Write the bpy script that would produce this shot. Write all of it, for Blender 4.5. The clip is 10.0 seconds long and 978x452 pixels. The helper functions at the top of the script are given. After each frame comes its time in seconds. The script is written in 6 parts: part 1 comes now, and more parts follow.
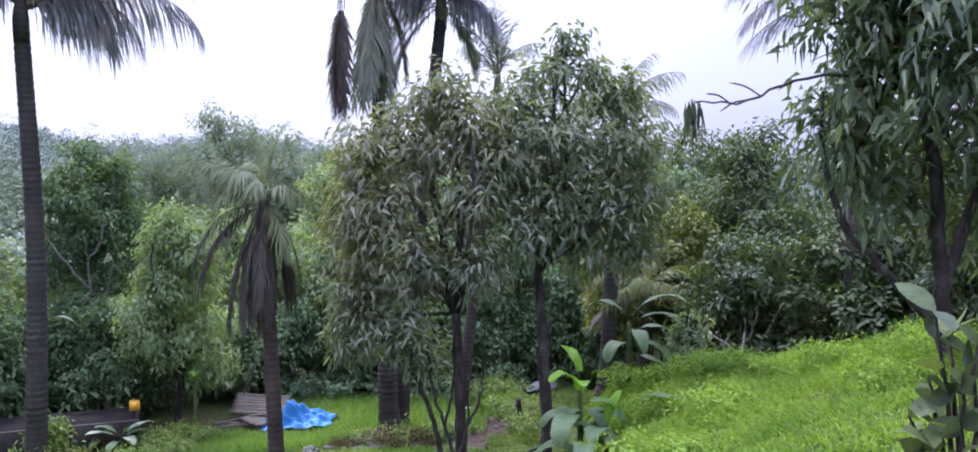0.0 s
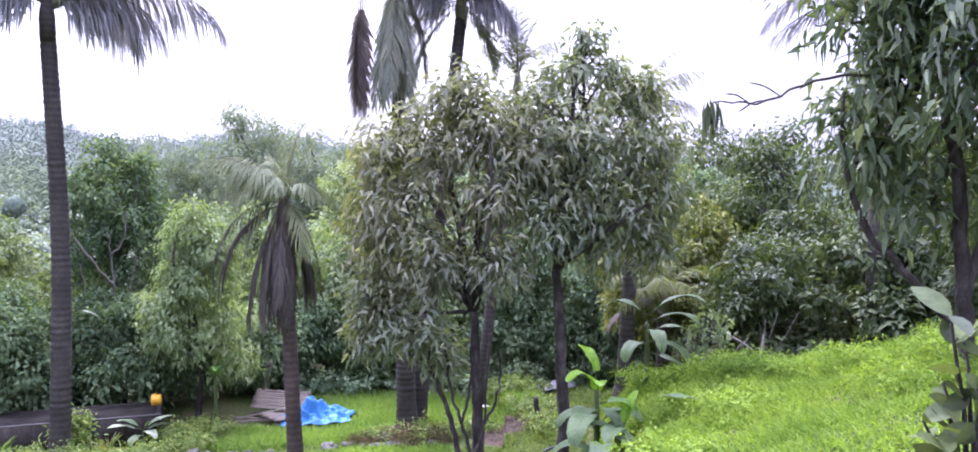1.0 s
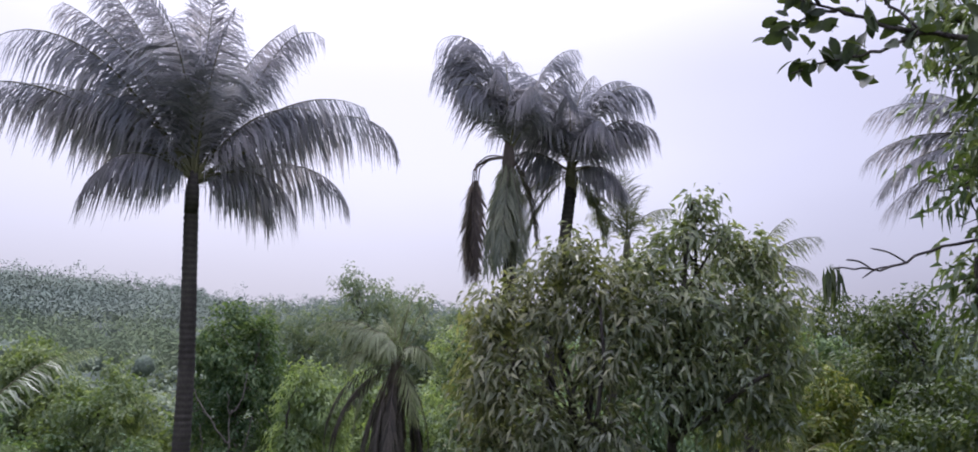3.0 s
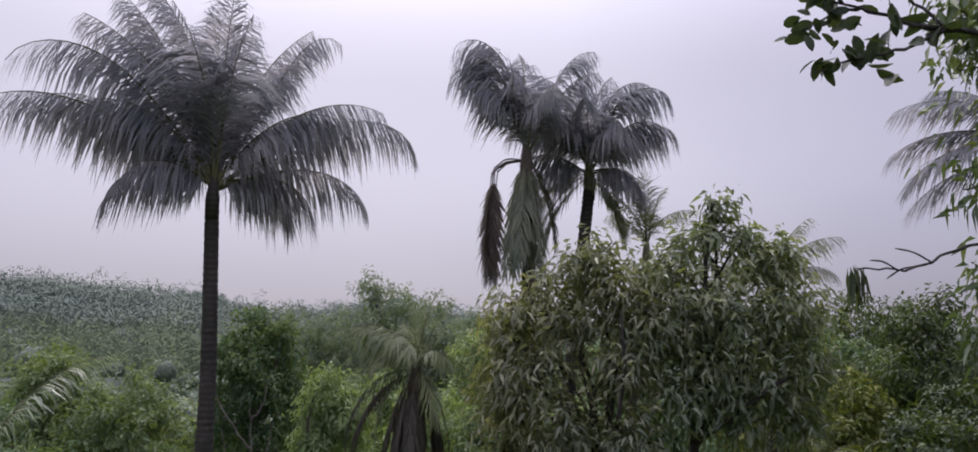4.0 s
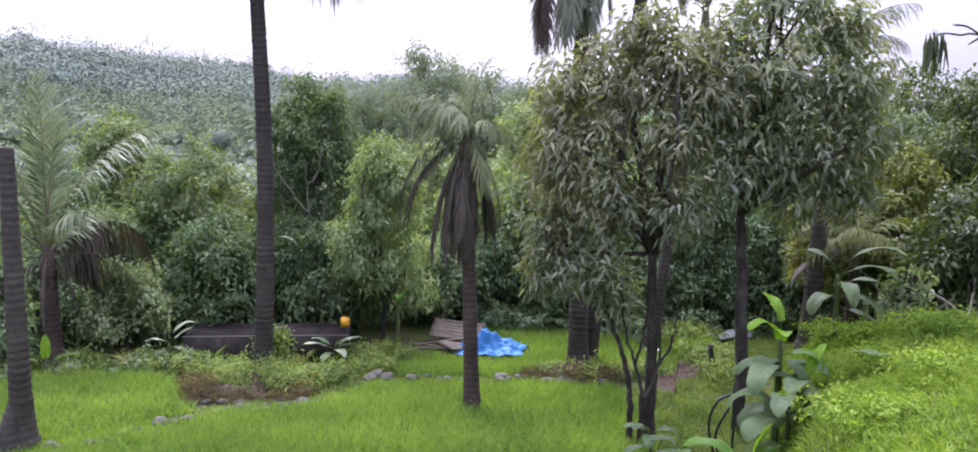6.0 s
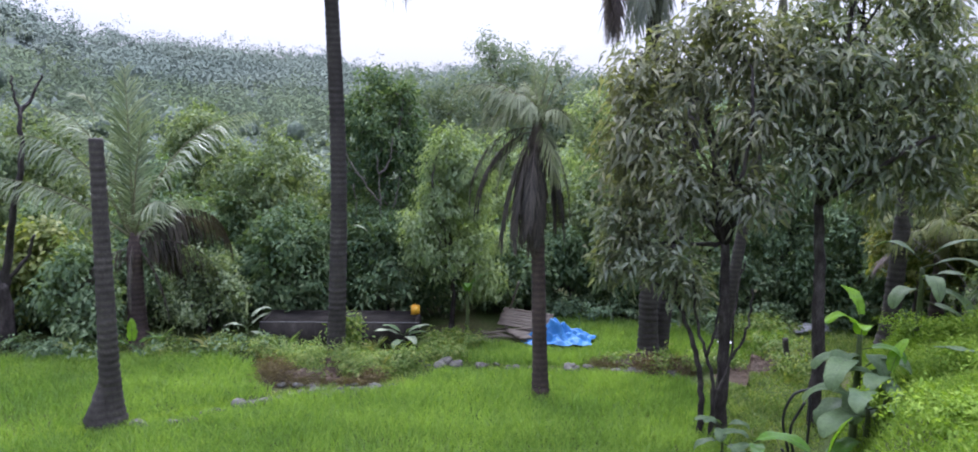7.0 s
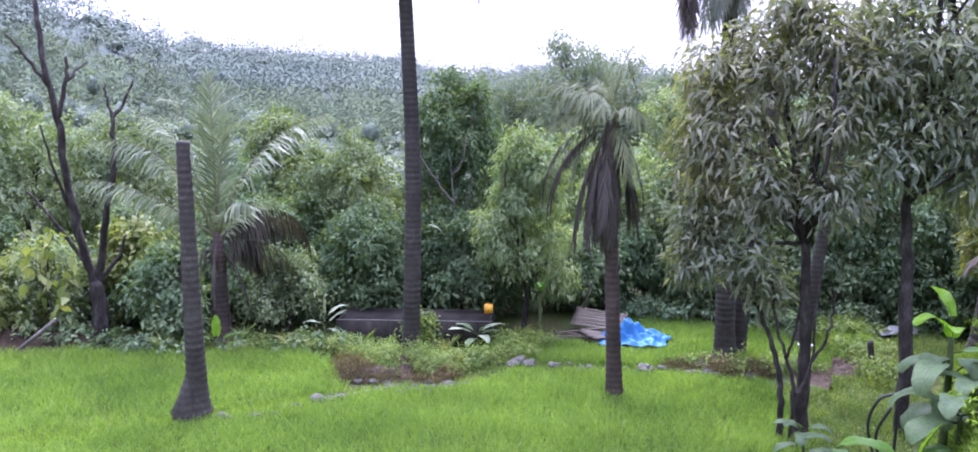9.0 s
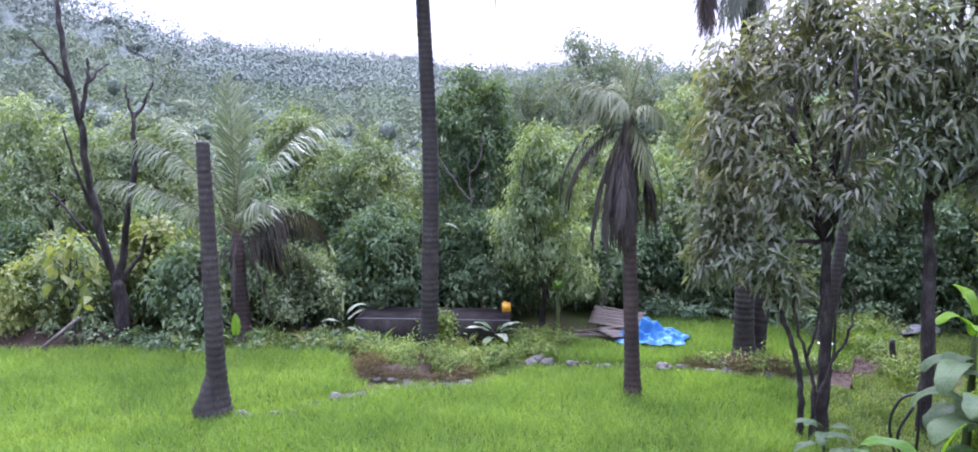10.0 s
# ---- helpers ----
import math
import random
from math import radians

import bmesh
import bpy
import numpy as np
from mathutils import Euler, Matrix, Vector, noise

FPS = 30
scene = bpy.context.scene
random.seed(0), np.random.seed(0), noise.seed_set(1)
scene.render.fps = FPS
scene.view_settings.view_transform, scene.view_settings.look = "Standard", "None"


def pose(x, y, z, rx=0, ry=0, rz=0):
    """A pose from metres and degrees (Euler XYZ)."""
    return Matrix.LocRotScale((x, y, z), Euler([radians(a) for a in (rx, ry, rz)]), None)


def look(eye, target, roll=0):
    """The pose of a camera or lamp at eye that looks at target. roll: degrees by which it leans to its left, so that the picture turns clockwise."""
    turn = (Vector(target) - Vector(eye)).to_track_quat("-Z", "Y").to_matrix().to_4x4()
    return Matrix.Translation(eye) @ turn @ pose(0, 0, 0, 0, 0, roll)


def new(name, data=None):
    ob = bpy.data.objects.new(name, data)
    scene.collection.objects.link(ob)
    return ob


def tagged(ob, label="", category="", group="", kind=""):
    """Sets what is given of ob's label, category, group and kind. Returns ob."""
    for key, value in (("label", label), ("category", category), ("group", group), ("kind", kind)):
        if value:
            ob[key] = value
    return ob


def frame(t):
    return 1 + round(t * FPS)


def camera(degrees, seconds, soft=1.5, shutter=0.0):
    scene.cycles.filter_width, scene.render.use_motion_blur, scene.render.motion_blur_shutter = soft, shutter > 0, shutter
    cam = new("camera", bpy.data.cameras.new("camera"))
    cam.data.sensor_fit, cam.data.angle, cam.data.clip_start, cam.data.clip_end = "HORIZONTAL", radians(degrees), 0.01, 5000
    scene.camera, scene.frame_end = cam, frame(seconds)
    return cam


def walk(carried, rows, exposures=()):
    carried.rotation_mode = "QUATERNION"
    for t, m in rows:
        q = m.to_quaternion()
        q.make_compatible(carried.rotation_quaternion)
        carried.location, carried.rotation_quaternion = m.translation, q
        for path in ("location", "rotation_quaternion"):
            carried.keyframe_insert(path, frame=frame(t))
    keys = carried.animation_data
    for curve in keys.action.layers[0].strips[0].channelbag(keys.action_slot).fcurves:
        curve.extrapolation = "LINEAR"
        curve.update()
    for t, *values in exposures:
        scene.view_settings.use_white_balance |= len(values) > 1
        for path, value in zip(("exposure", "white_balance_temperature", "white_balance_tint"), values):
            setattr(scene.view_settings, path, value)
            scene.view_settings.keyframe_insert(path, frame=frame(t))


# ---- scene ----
DEG = math.pi / 180

# camera: turns on the spot from a terrace above the paddies
EYE = 5.5
PATH = [  # seconds, x, y, z above EYE, yaw, pitch, roll
    (0, 0.049, 0.073, 0.046, 0.08, -2.60, 0.00),
    (0.5, 0.076, 0.056, 0.051, 0.76, -2.71, 0.08),
    (1, 0.089, 0.056, 0.062, 1.52, -2.75, 0.29),
    (1.5, 0.074, 0.045, 0.053, 2.53, -2.60, 0.83),
    (1.8, 0.069, 0.013, 0.052, 3.75, -0.60, 0.85),
    (2, 0.065, -0.008, 0.052, 4.70, 2.26, 0.86),
    (2.2, 0.067, -0.010, 0.054, 5.85, 4.95, 1.03),
    (2.5, 0.070, -0.012, 0.056, 7.85, 8.03, 1.28),
    (2.7, 0.065, -0.011, 0.056, 8.60, 8.55, 1.21),
    (3.8, 0.037, -0.006, 0.060, 10.23, 9.00, 0.80),
    (4, 0.032, -0.005, 0.061, 10.49, 9.00, 0.72),
    (4.5, 0.035, 0.001, 0.044, 10.81, 7.09, 0.90),
    (4.6, 0.022, 0.012, 0.038, 10.85, 5.50, 0.96),
    (4.9, -0.014, 0.046, 0.018, 10.98, 0.10, 1.14),
    (5, -0.027, 0.057, 0.012, 11.12, -1.74, 1.20),
    (5.2, -0.045, 0.053, 0.003, 11.55, -4.40, 1.33),
    (5.5, -0.073, 0.046, -0.010, 12.13, -6.11, 1.53),
    (5.7, -0.075, 0.040, -0.012, 12.50, -6.50, 1.45),
    (6.8, -0.086, 0.008, -0.021, 17.20, -7.70, 1.03),
    (7, -0.088, 0.002, -0.023, 18.23, -7.72, 0.96),
    (7.5, -0.084, -0.038, -0.026, 19.90, -7.74, 0.75),
    (8, -0.103, -0.042, -0.033, 21.30, -7.78, 0.57),
    (8.5, -0.097, -0.042, -0.025, 22.48, -7.79, 0.30),
    (9, -0.093, -0.034, -0.034, 23.34, -7.77, 0.17),
    (9.5, -0.086, -0.044, -0.035, 24.05, -7.82, 0.10),
    (10, -0.098, -0.044, -0.026, 24.56, -7.88, -0.14),
]
EXPOSURES = [(0, 0.80, 5330, 25), (0.6, 0.86, 5340, 26), (1.0, 1.46, 5480, 35), (1.5, 1.66, 5450, 37), (2.0, 1.54, 5420, 33), (2.5, 0.66, 5600, 25), (2.7, 0.44, 5700, 23), (3.8, -0.28, 6150, 22), (4.6, -0.12, 6200, 23), (5.0, 0.20, 6450, 21), (5.5, 0.99, 6170, 29), (6.8, 0.70, 5600, 19), (7.3, 0.80, 5500, 21), (8.0, 1.17, 5350, 30), (9.0, 1.25, 5340, 32), (10, 1.23, 5340, 32)]
cam = camera(62.03, 10.0, soft=1.75, shutter=0.3)
rows = []
for t, x, y, z, yaw, pitch, roll in PATH:
    rows.append((t, pose(x, y, EYE + z, 90 + pitch, 0, yaw) @ pose(0, 0, 0, 0, 0, roll)))
walk(cam, rows, EXPOSURES)

# ---------------------------------------------------------------- light
SUN_AZ, SUN_EL = 26.0, 52.0          # degrees left of +y, above the horizon


def make_world():
    w = bpy.data.worlds.new("overcast_sky")
    scene.world = w
    w.use_nodes = True
    nt = w.node_tree
    nt.nodes.clear()
    n, l = nt.nodes.new, nt.links.new
    out = n("ShaderNodeOutputWorld")
    sky = n("ShaderNodeTexSky")
    sky.sky_type = 'NISHITA'
    sky.sun_disc = False
    sky.sun_elevation = SUN_EL * DEG
    sky.sun_rotation = -SUN_AZ * DEG
    sky.dust_density = 4.0
    bg1 = n("ShaderNodeBackground")
    bg1.inputs["Strength"].default_value = 0.02
    l(sky.outputs[0], bg1.inputs[0])
    tc = n("ShaderNodeTexCoord")
    ns = n("ShaderNodeTexNoise")
    ns.inputs["Scale"].default_value = 1.6
    ns.inputs["Detail"].default_value = 3.0
    ns.inputs["Roughness"].default_value = 0.45
    mp = n("ShaderNodeMapping")
    mp.inputs["Scale"].default_value = (1, 1, 2.2)
    l(tc.outputs["Generated"], mp.inputs[0])
    l(mp.outputs[0], ns.inputs[0])
    # thinner cloud towards the sun
    dot = n("ShaderNodeVectorMath")
    dot.operation = 'DOT_PRODUCT'
    dot.inputs[1].default_value = (-math.sin(SUN_AZ * DEG) * math.cos(25 * DEG), math.cos(SUN_AZ * DEG) * math.cos(25 * DEG), math.sin(25 * DEG))
    l(tc.outputs["Generated"], dot.inputs[0])
    rmp = n("ShaderNodeMapRange")
    rmp.inputs["From Min"].default_value = 0.55
    rmp.inputs["From Max"].default_value = 1.0
    rmp.inputs["To Min"].default_value = 0.0
    rmp.inputs["To Max"].default_value = 0.62
    l(dot.outputs["Value"], rmp.inputs["Value"])
    add = n("ShaderNodeMath")
    add.operation = 'MULTIPLY_ADD'
    add.inputs[1].default_value = 0.55
    l(ns.outputs["Fac"], add.inputs[0])
    l(rmp.outputs[0], add.inputs[2])
    cr = n("ShaderNodeValToRGB")
    e = cr.color_ramp.elements
    e[0].position, e[0].color = 0.22, (0.50, 0.49, 0.60, 1)
    e[1].position, e[1].color = 0.9, (0.98, 0.975, 1.04, 1)
    l(add.outputs[0], cr.inputs[0])
    bg2 = n("ShaderNodeBackground")
    sep = n("ShaderNodeSeparateXYZ")
    l(tc.outputs["Generated"], sep.inputs[0])
    grad = n("ShaderNodeMapRange")          # an overcast sky is about three times brighter overhead than at the horizon
    grad.interpolation_type = 'SMOOTHSTEP'
    grad.inputs["From Min"].default_value = 0.30
    grad.inputs["From Max"].default_value = 0.95
    grad.inputs["To Min"].default_value = 1.0
    grad.inputs["To Max"].default_value = 5.8
    l(sep.outputs["Z"], grad.inputs["Value"])
    low = n("ShaderNodeMapRange")           # and dims a little towards the misty skyline
    low.interpolation_type = 'SMOOTHSTEP'
    low.inputs["From Min"].default_value = 0.02
    low.inputs["From Max"].default_value = 0.24
    low.inputs["To Min"].default_value = SKY * 0.80
    low.inputs["To Max"].default_value = SKY * 1.08
    l(sep.outputs["Z"], low.inputs["Value"])
    mul = n("ShaderNodeMath")
    mul.operation = 'MULTIPLY'
    l(low.outputs[0], mul.inputs[1])
    l(grad.outputs[0], mul.inputs[0])
    l(mul.outputs[0], bg2.inputs["Strength"])
    l(cr.outputs[0], bg2.inputs[0])
    sh = n("ShaderNodeAddShader")
    l(bg1.outputs[0], sh.inputs[0])
    l(bg2.outputs[0], sh.inputs[1])
    l(sh.outputs[0], out.inputs[0])
    lamp = bpy.data.lights.new("veiled_sun", 'SUN')
    lamp.energy, lamp.angle, lamp.color = SUN, 35 * DEG, (1.0, 0.96, 0.9)
    ob = new("veiled_sun", lamp)
    far = Vector((-math.sin(SUN_AZ * DEG) * math.cos(SUN_EL * DEG), math.cos(SUN_AZ * DEG) * math.cos(SUN_EL * DEG), math.sin(SUN_EL * DEG))) * 60
    ob.matrix_world = look(far, (0, 0, 0))


SKY, SUN = 0.66, 3.8
make_world()


# ---------------------------------------------------------------- materials
def base_material(name):
    m = bpy.data.materials.new(name)
    m.use_nodes = True
    nt = m.node_tree
    return m, nt, nt.nodes["Principled BSDF"], nt.nodes["Material Output"]


def ramp_node(nt, stops):
    r = nt.nodes.new("ShaderNodeValToRGB")
    e = r.color_ramp.elements
    while len(e) < len(stops):
        e.new(0.5)
    for k, (p, c) in zip(e, stops):
        k.position, k.color = p, (*c, 1)
    return r


def noise_node(nt, scale, detail=4, coord="Object", stretch=None, rough=0.6):
    tc = nt.nodes.new("ShaderNodeTexCoord")
    n = nt.nodes.new("ShaderNodeTexNoise")
    n.inputs["Scale"].default_value = scale
    n.inputs["Detail"].default_value = detail
    n.inputs["Roughness"].default_value = rough
    if stretch:
        mp = nt.nodes.new("ShaderNodeMapping")
        mp.inputs["Scale"].default_value = stretch
        nt.links.new(tc.outputs[coord], mp.inputs[0])
        nt.links.new(mp.outputs[0], n.inputs[0])
    else:
        nt.links.new(tc.outputs[coord], n.inputs[0])
    return n


def mix_color(nt, a, b, fac, kind='MIX'):
    m = nt.nodes.new("ShaderNodeMix")
    m.data_type, m.blend_type = 'RGBA', kind
    for sock, v in ((m.inputs[6], a), (m.inputs[7], b), (m.inputs[0], fac)):
        if isinstance(v, (int, float)):
            sock.default_value = v
        elif isinstance(v, tuple):
            sock.default_value = (*v, 1)
        else:
            nt.links.new(v, sock)
    return m.outputs[2]


def leaf_material(name, colors, rough=0.42, glow=0.3, gloss=0.5, patch=0.35, through_tint=(1.3, 1.35, 0.5)):
    """Leaves: each differs a little, larger patches differ too; some light comes through."""
    m, nt, p, out = base_material(name)
    geo = nt.nodes.new("ShaderNodeNewGeometry")
    k = len(colors)
    r = ramp_node(nt, [(i / (k - 1), c) for i, c in enumerate(colors)])
    nt.links.new(geo.outputs["Random Per Island"], r.inputs[0])
    big = noise_node(nt, patch, 2, "Object")
    tone = ramp_node(nt, [(0.3, (0.72, 0.78, 0.72)), (0.7, (1.25, 1.2, 1.0))])
    nt.links.new(big.outputs["Fac"], tone.inputs[0])
    col = mix_color(nt, r.outputs[0], tone.outputs[0], 1.0, 'MULTIPLY')
    fine = noise_node(nt, 25, 3, "Object")
    dark = ramp_node(nt, [(0.35, (0.8, 0.8, 0.78)), (0.65, (1.1, 1.1, 1.1))])
    nt.links.new(fine.outputs["Fac"], dark.inputs[0])
    col = mix_color(nt, col, dark.outputs[0], 1.0, 'MULTIPLY')
    nt.links.new(col, p.inputs["Base Color"])
    p.inputs["Roughness"].default_value = rough
    p.inputs["Specular IOR Level"].default_value = gloss
    if glow > 0:
        tr = nt.nodes.new("ShaderNodeBsdfTranslucent")
        warm = mix_color(nt, col, through_tint, 1.0, 'MULTIPLY')
        nt.links.new(warm, tr.inputs[0])
        mx = nt.nodes.new("ShaderNodeMixShader")
        mx.inputs[0].default_value = glow
        nt.links.new(p.outputs[0], mx.inputs[1])
        nt.links.new(tr.outputs[0], mx.inputs[2])
        nt.links.new(mx.outputs[0], out.inputs[0])
    return m


def rough_material(name, stops, scale=3.0, fine=40.0, rough=0.85, bump=0.3, depth=0.02, gloss=0.3, stretch=None, metal=0.0):
    """A worn surface: stains at one scale, grain and relief at a finer one."""
    m, nt, p, out = base_material(name)
    a = noise_node(nt, scale, 5, "Object", stretch)
    r = ramp_node(nt, stops)
    nt.links.new(a.outputs["Fac"], r.inputs[0])
    b = noise_node(nt, fine, 4, "Object", stretch)
    g = ramp_node(nt, [(0.3, (0.65, 0.65, 0.65)), (0.7, (1.2, 1.2, 1.2))])
    nt.links.new(b.outputs["Fac"], g.inputs[0])
    info = nt.nodes.new("ShaderNodeObjectInfo")
    v = ramp_node(nt, [(0.0, (0.8, 0.8, 0.8)), (1.0, (1.15, 1.15, 1.15))])
    nt.links.new(info.outputs["Random"], v.inputs[0])
    col = mix_color(nt, r.outputs[0], g.outputs[0], 1.0, 'MULTIPLY')
    col = mix_color(nt, col, v.outputs[0], 1.0, 'MULTIPLY')
    nt.links.new(col, p.inputs["Base Color"])
    bp = nt.nodes.new("ShaderNodeBump")
    bp.inputs["Strength"].default_value = bump
    bp.inputs["Distance"].default_value = depth
    nt.links.new(b.outputs["Fac"], bp.inputs["Height"])
    nt.links.new(bp.outputs[0], p.inputs["Normal"])
    p.inputs["Roughness"].default_value = rough
    p.inputs["Specular IOR Level"].default_value = gloss
    p.inputs["Metallic"].default_value = metal
    return m


def palm_bark_material(name, stops):
    m = rough_material(name, stops, 2.0, 30.0, 0.8, 0.5, 0.02, 0.35, (1, 1, 0.6))
    nt = m.node_tree
    p = nt.nodes["Principled BSDF"]
    tc = nt.nodes.new("ShaderNodeTexCoord")
    wv = nt.nodes.new("ShaderNodeTexWave")
    wv.bands_direction = 'Z'
    wv.inputs["Scale"].default_value = 2.6
    wv.inputs["Distortion"].default_value = 1.6
    wv.inputs["Detail"].default_value = 3
    wv.inputs["Detail Scale"].default_value = 1.5
    nt.links.new(tc.outputs["Object"], wv.inputs[0])
    r = ramp_node(nt, [(0.0, (0.72, 0.72, 0.72)), (0.3, (0.95, 0.95, 0.95)), (0.85, (1.0, 1.0, 1.0)), (0.98, (1.25, 1.24, 1.22))])
    nt.links.new(wv.outputs["Fac"], r.inputs[0])
    old = p.inputs["Base Color"].links[0].from_socket
    nt.links.new(mix_color(nt, old, r.outputs[0], 1.0, 'MULTIPLY'), p.inputs["Base Color"])
    return m


M_MANGO = leaf_material("mango_leaf", [(0.104, 0.134, 0.088), (0.142, 0.176, 0.116), (0.190, 0.226, 0.146), (0.290, 0.305, 0.215)], 0.42, 0.33, 0.45)
M_MANGO_BROWN = leaf_material("browning_mango_leaf", [(0.104, 0.124, 0.080), (0.148, 0.166, 0.110), (0.198, 0.212, 0.142), (0.300, 0.305, 0.215)], 0.42, 0.33, 0.45)
M_DROOP = leaf_material("drooping_leaf", [(0.065, 0.098, 0.062), (0.095, 0.134, 0.079), (0.131, 0.176, 0.100), (0.202, 0.237, 0.148)], 0.5, 0.22, 0.35)
M_LIGHT = leaf_material("light_green_leaf", [(0.091, 0.126, 0.070), (0.139, 0.187, 0.103), (0.190, 0.243, 0.135), (0.235, 0.277, 0.169)], 0.65, 0.32, 0.15)
M_MID = leaf_material("mid_green_leaf", [(0.112, 0.155, 0.097), (0.165, 0.217, 0.132), (0.222, 0.286, 0.176), (0.315, 0.372, 0.252)], 0.65, 0.36, 0.15)
M_DARK = leaf_material("dark_green_leaf", [(0.085, 0.132, 0.082), (0.126, 0.184, 0.114), (0.176, 0.250, 0.152), (0.250, 0.318, 0.205)], 0.7, 0.28, 0.1)
M_YELLOWISH = leaf_material("yellow_green_leaf", [(0.080, 0.108, 0.032), (0.125, 0.160, 0.046), (0.185, 0.205, 0.062), (0.255, 0.250, 0.095)], 0.6, 0.32, 0.2)
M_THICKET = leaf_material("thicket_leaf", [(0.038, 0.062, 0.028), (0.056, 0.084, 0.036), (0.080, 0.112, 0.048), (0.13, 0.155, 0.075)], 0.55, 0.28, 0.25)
# haze of distance is put into these leaf colours, bluer farther off
M_FAR = leaf_material("hazed_forest_leaf", [(0.138, 0.168, 0.164), (0.142, 0.172, 0.168), (0.146, 0.176, 0.172), (0.150, 0.180, 0.176)], 0.95, 0.8, 0.02, 0.02, (1.0, 1.0, 0.98))
M_SLOPE = leaf_material("hazed_slope_leaf", [(0.101, 0.130, 0.102), (0.111, 0.141, 0.110), (0.122, 0.152, 0.118), (0.136, 0.166, 0.128)], 0.9, 0.68, 0.05, 0.04, (1.0, 1.02, 0.92))
# crown filler in the same haze-paled green
M_CROWN_MID = rough_material("hazed_hillside_crown", [(0.3, (0.105, 0.135, 0.098)), (0.7, (0.150, 0.186, 0.136))], 0.9, 5, 0.95, 0.8, 0.25, 0.03)
M_DARKTREE = leaf_material("deep_green_leaf", [(0.052, 0.090, 0.052), (0.078, 0.124, 0.072), (0.112, 0.166, 0.096), (0.165, 0.215, 0.130)], 0.75, 0.28, 0.08)
M_COLUMN = leaf_material("soft_light_leaf", [(0.150, 0.205, 0.112), (0.215, 0.285, 0.155), (0.280, 0.355, 0.200), (0.340, 0.405, 0.245)], 0.6, 0.34, 0.15)
# hillside green lightened and greyed to stand for haze
M_MIDFAR = leaf_material("hazed_hillside_leaf", [(0.131, 0.170, 0.143), (0.160, 0.205, 0.163), (0.194, 0.237, 0.191), (0.231, 0.270, 0.218)], 0.75, 0.25, 0.2, 0.06)
# fronds lightened to grey-violet: a veil of glare painted into the colour
M_FROND = leaf_material("veiled_palm_frond", [(0.265, 0.268, 0.318), (0.315, 0.318, 0.372), (0.378, 0.378, 0.432)], 0.8, 0.55, 0.05, 0.8, (1.0, 0.99, 1.0))
M_FROND_PALE = leaf_material("whitish_palm_frond", [(0.135, 0.175, 0.100), (0.195, 0.240, 0.140), (0.285, 0.330, 0.215)], 0.4, 0.3, 0.5, 0.8, (1.0, 1.05, 0.85))
M_FROND_YOUNG = leaf_material("pale_palm_frond", [(0.160, 0.190, 0.105), (0.205, 0.240, 0.135), (0.280, 0.310, 0.185)], 0.55, 0.28, 0.3, 0.8, (1.0, 1.05, 0.8))
M_FROND_DEAD = leaf_material("dead_palm_frond", [(0.090, 0.075, 0.077), (0.128, 0.108, 0.109), (0.180, 0.150, 0.144)], 0.7, 0.15, 0.2, 0.8)
M_FROND_DARK = leaf_material("dark_dry_frond", [(0.048, 0.044, 0.042), (0.072, 0.065, 0.060), (0.108, 0.096, 0.086)], 0.7, 0.15, 0.2, 0.8)
M_FROND_FADED = leaf_material("faded_palm_frond", [(0.143, 0.162, 0.128), (0.188, 0.207, 0.158), (0.232, 0.247, 0.188)], 0.6, 0.2, 0.3, 0.8)
M_RICE = leaf_material("rice_blade", [(0.118, 0.196, 0.046), (0.153, 0.250, 0.058), (0.192, 0.304, 0.075), (0.252, 0.360, 0.110)], 0.65, 0.42, 0.15, 0.5)
M_GRASS = leaf_material("lush_grass_blade", [(0.110, 0.180, 0.028), (0.156, 0.252, 0.040), (0.204, 0.312, 0.056), (0.262, 0.355, 0.080)], 0.7, 0.4, 0.1, 0.9)
M_WEED = leaf_material("weed_leaf", [(0.085, 0.142, 0.034), (0.130, 0.200, 0.052), (0.185, 0.258, 0.075), (0.270, 0.300, 0.120)], 0.65, 0.35, 0.2, 1.0)
M_DRYGRASS = leaf_material("dry_grass", [(0.085, 0.070, 0.045), (0.135, 0.112, 0.070), (0.195, 0.165, 0.105)], 0.8, 0.15, 0.1, 1.0)
M_BANANA = leaf_material("banana_leaf", [(0.085, 0.190, 0.030), (0.120, 0.250, 0.040)], 0.3, 0.4, 0.6, 2.0)
# young leaf's fresh green, brightened further with painted backlight
M_BANANA_LIT = leaf_material("backlit_young_banana_leaf", [(0.160, 0.320, 0.020), (0.220, 0.400, 0.030)], 0.32, 0.5, 0.5, 2.0)
M_BANANA_GREY = leaf_material("grey_green_broad_leaf", [(0.070, 0.122, 0.056), (0.100, 0.158, 0.076), (0.145, 0.200, 0.112)], 0.5, 0.3, 0.3, 2.0)
M_WHITE_LEAF = leaf_material("silvery_leaf", [(0.190, 0.235, 0.165), (0.285, 0.330, 0.245)], 0.5, 0.25, 0.3, 2.0)
M_OVAL = leaf_material("oval_leathery_leaf", [(0.041, 0.056, 0.035), (0.055, 0.073, 0.044), (0.083, 0.103, 0.058)], 0.55, 0.25, 0.3, 1.0)
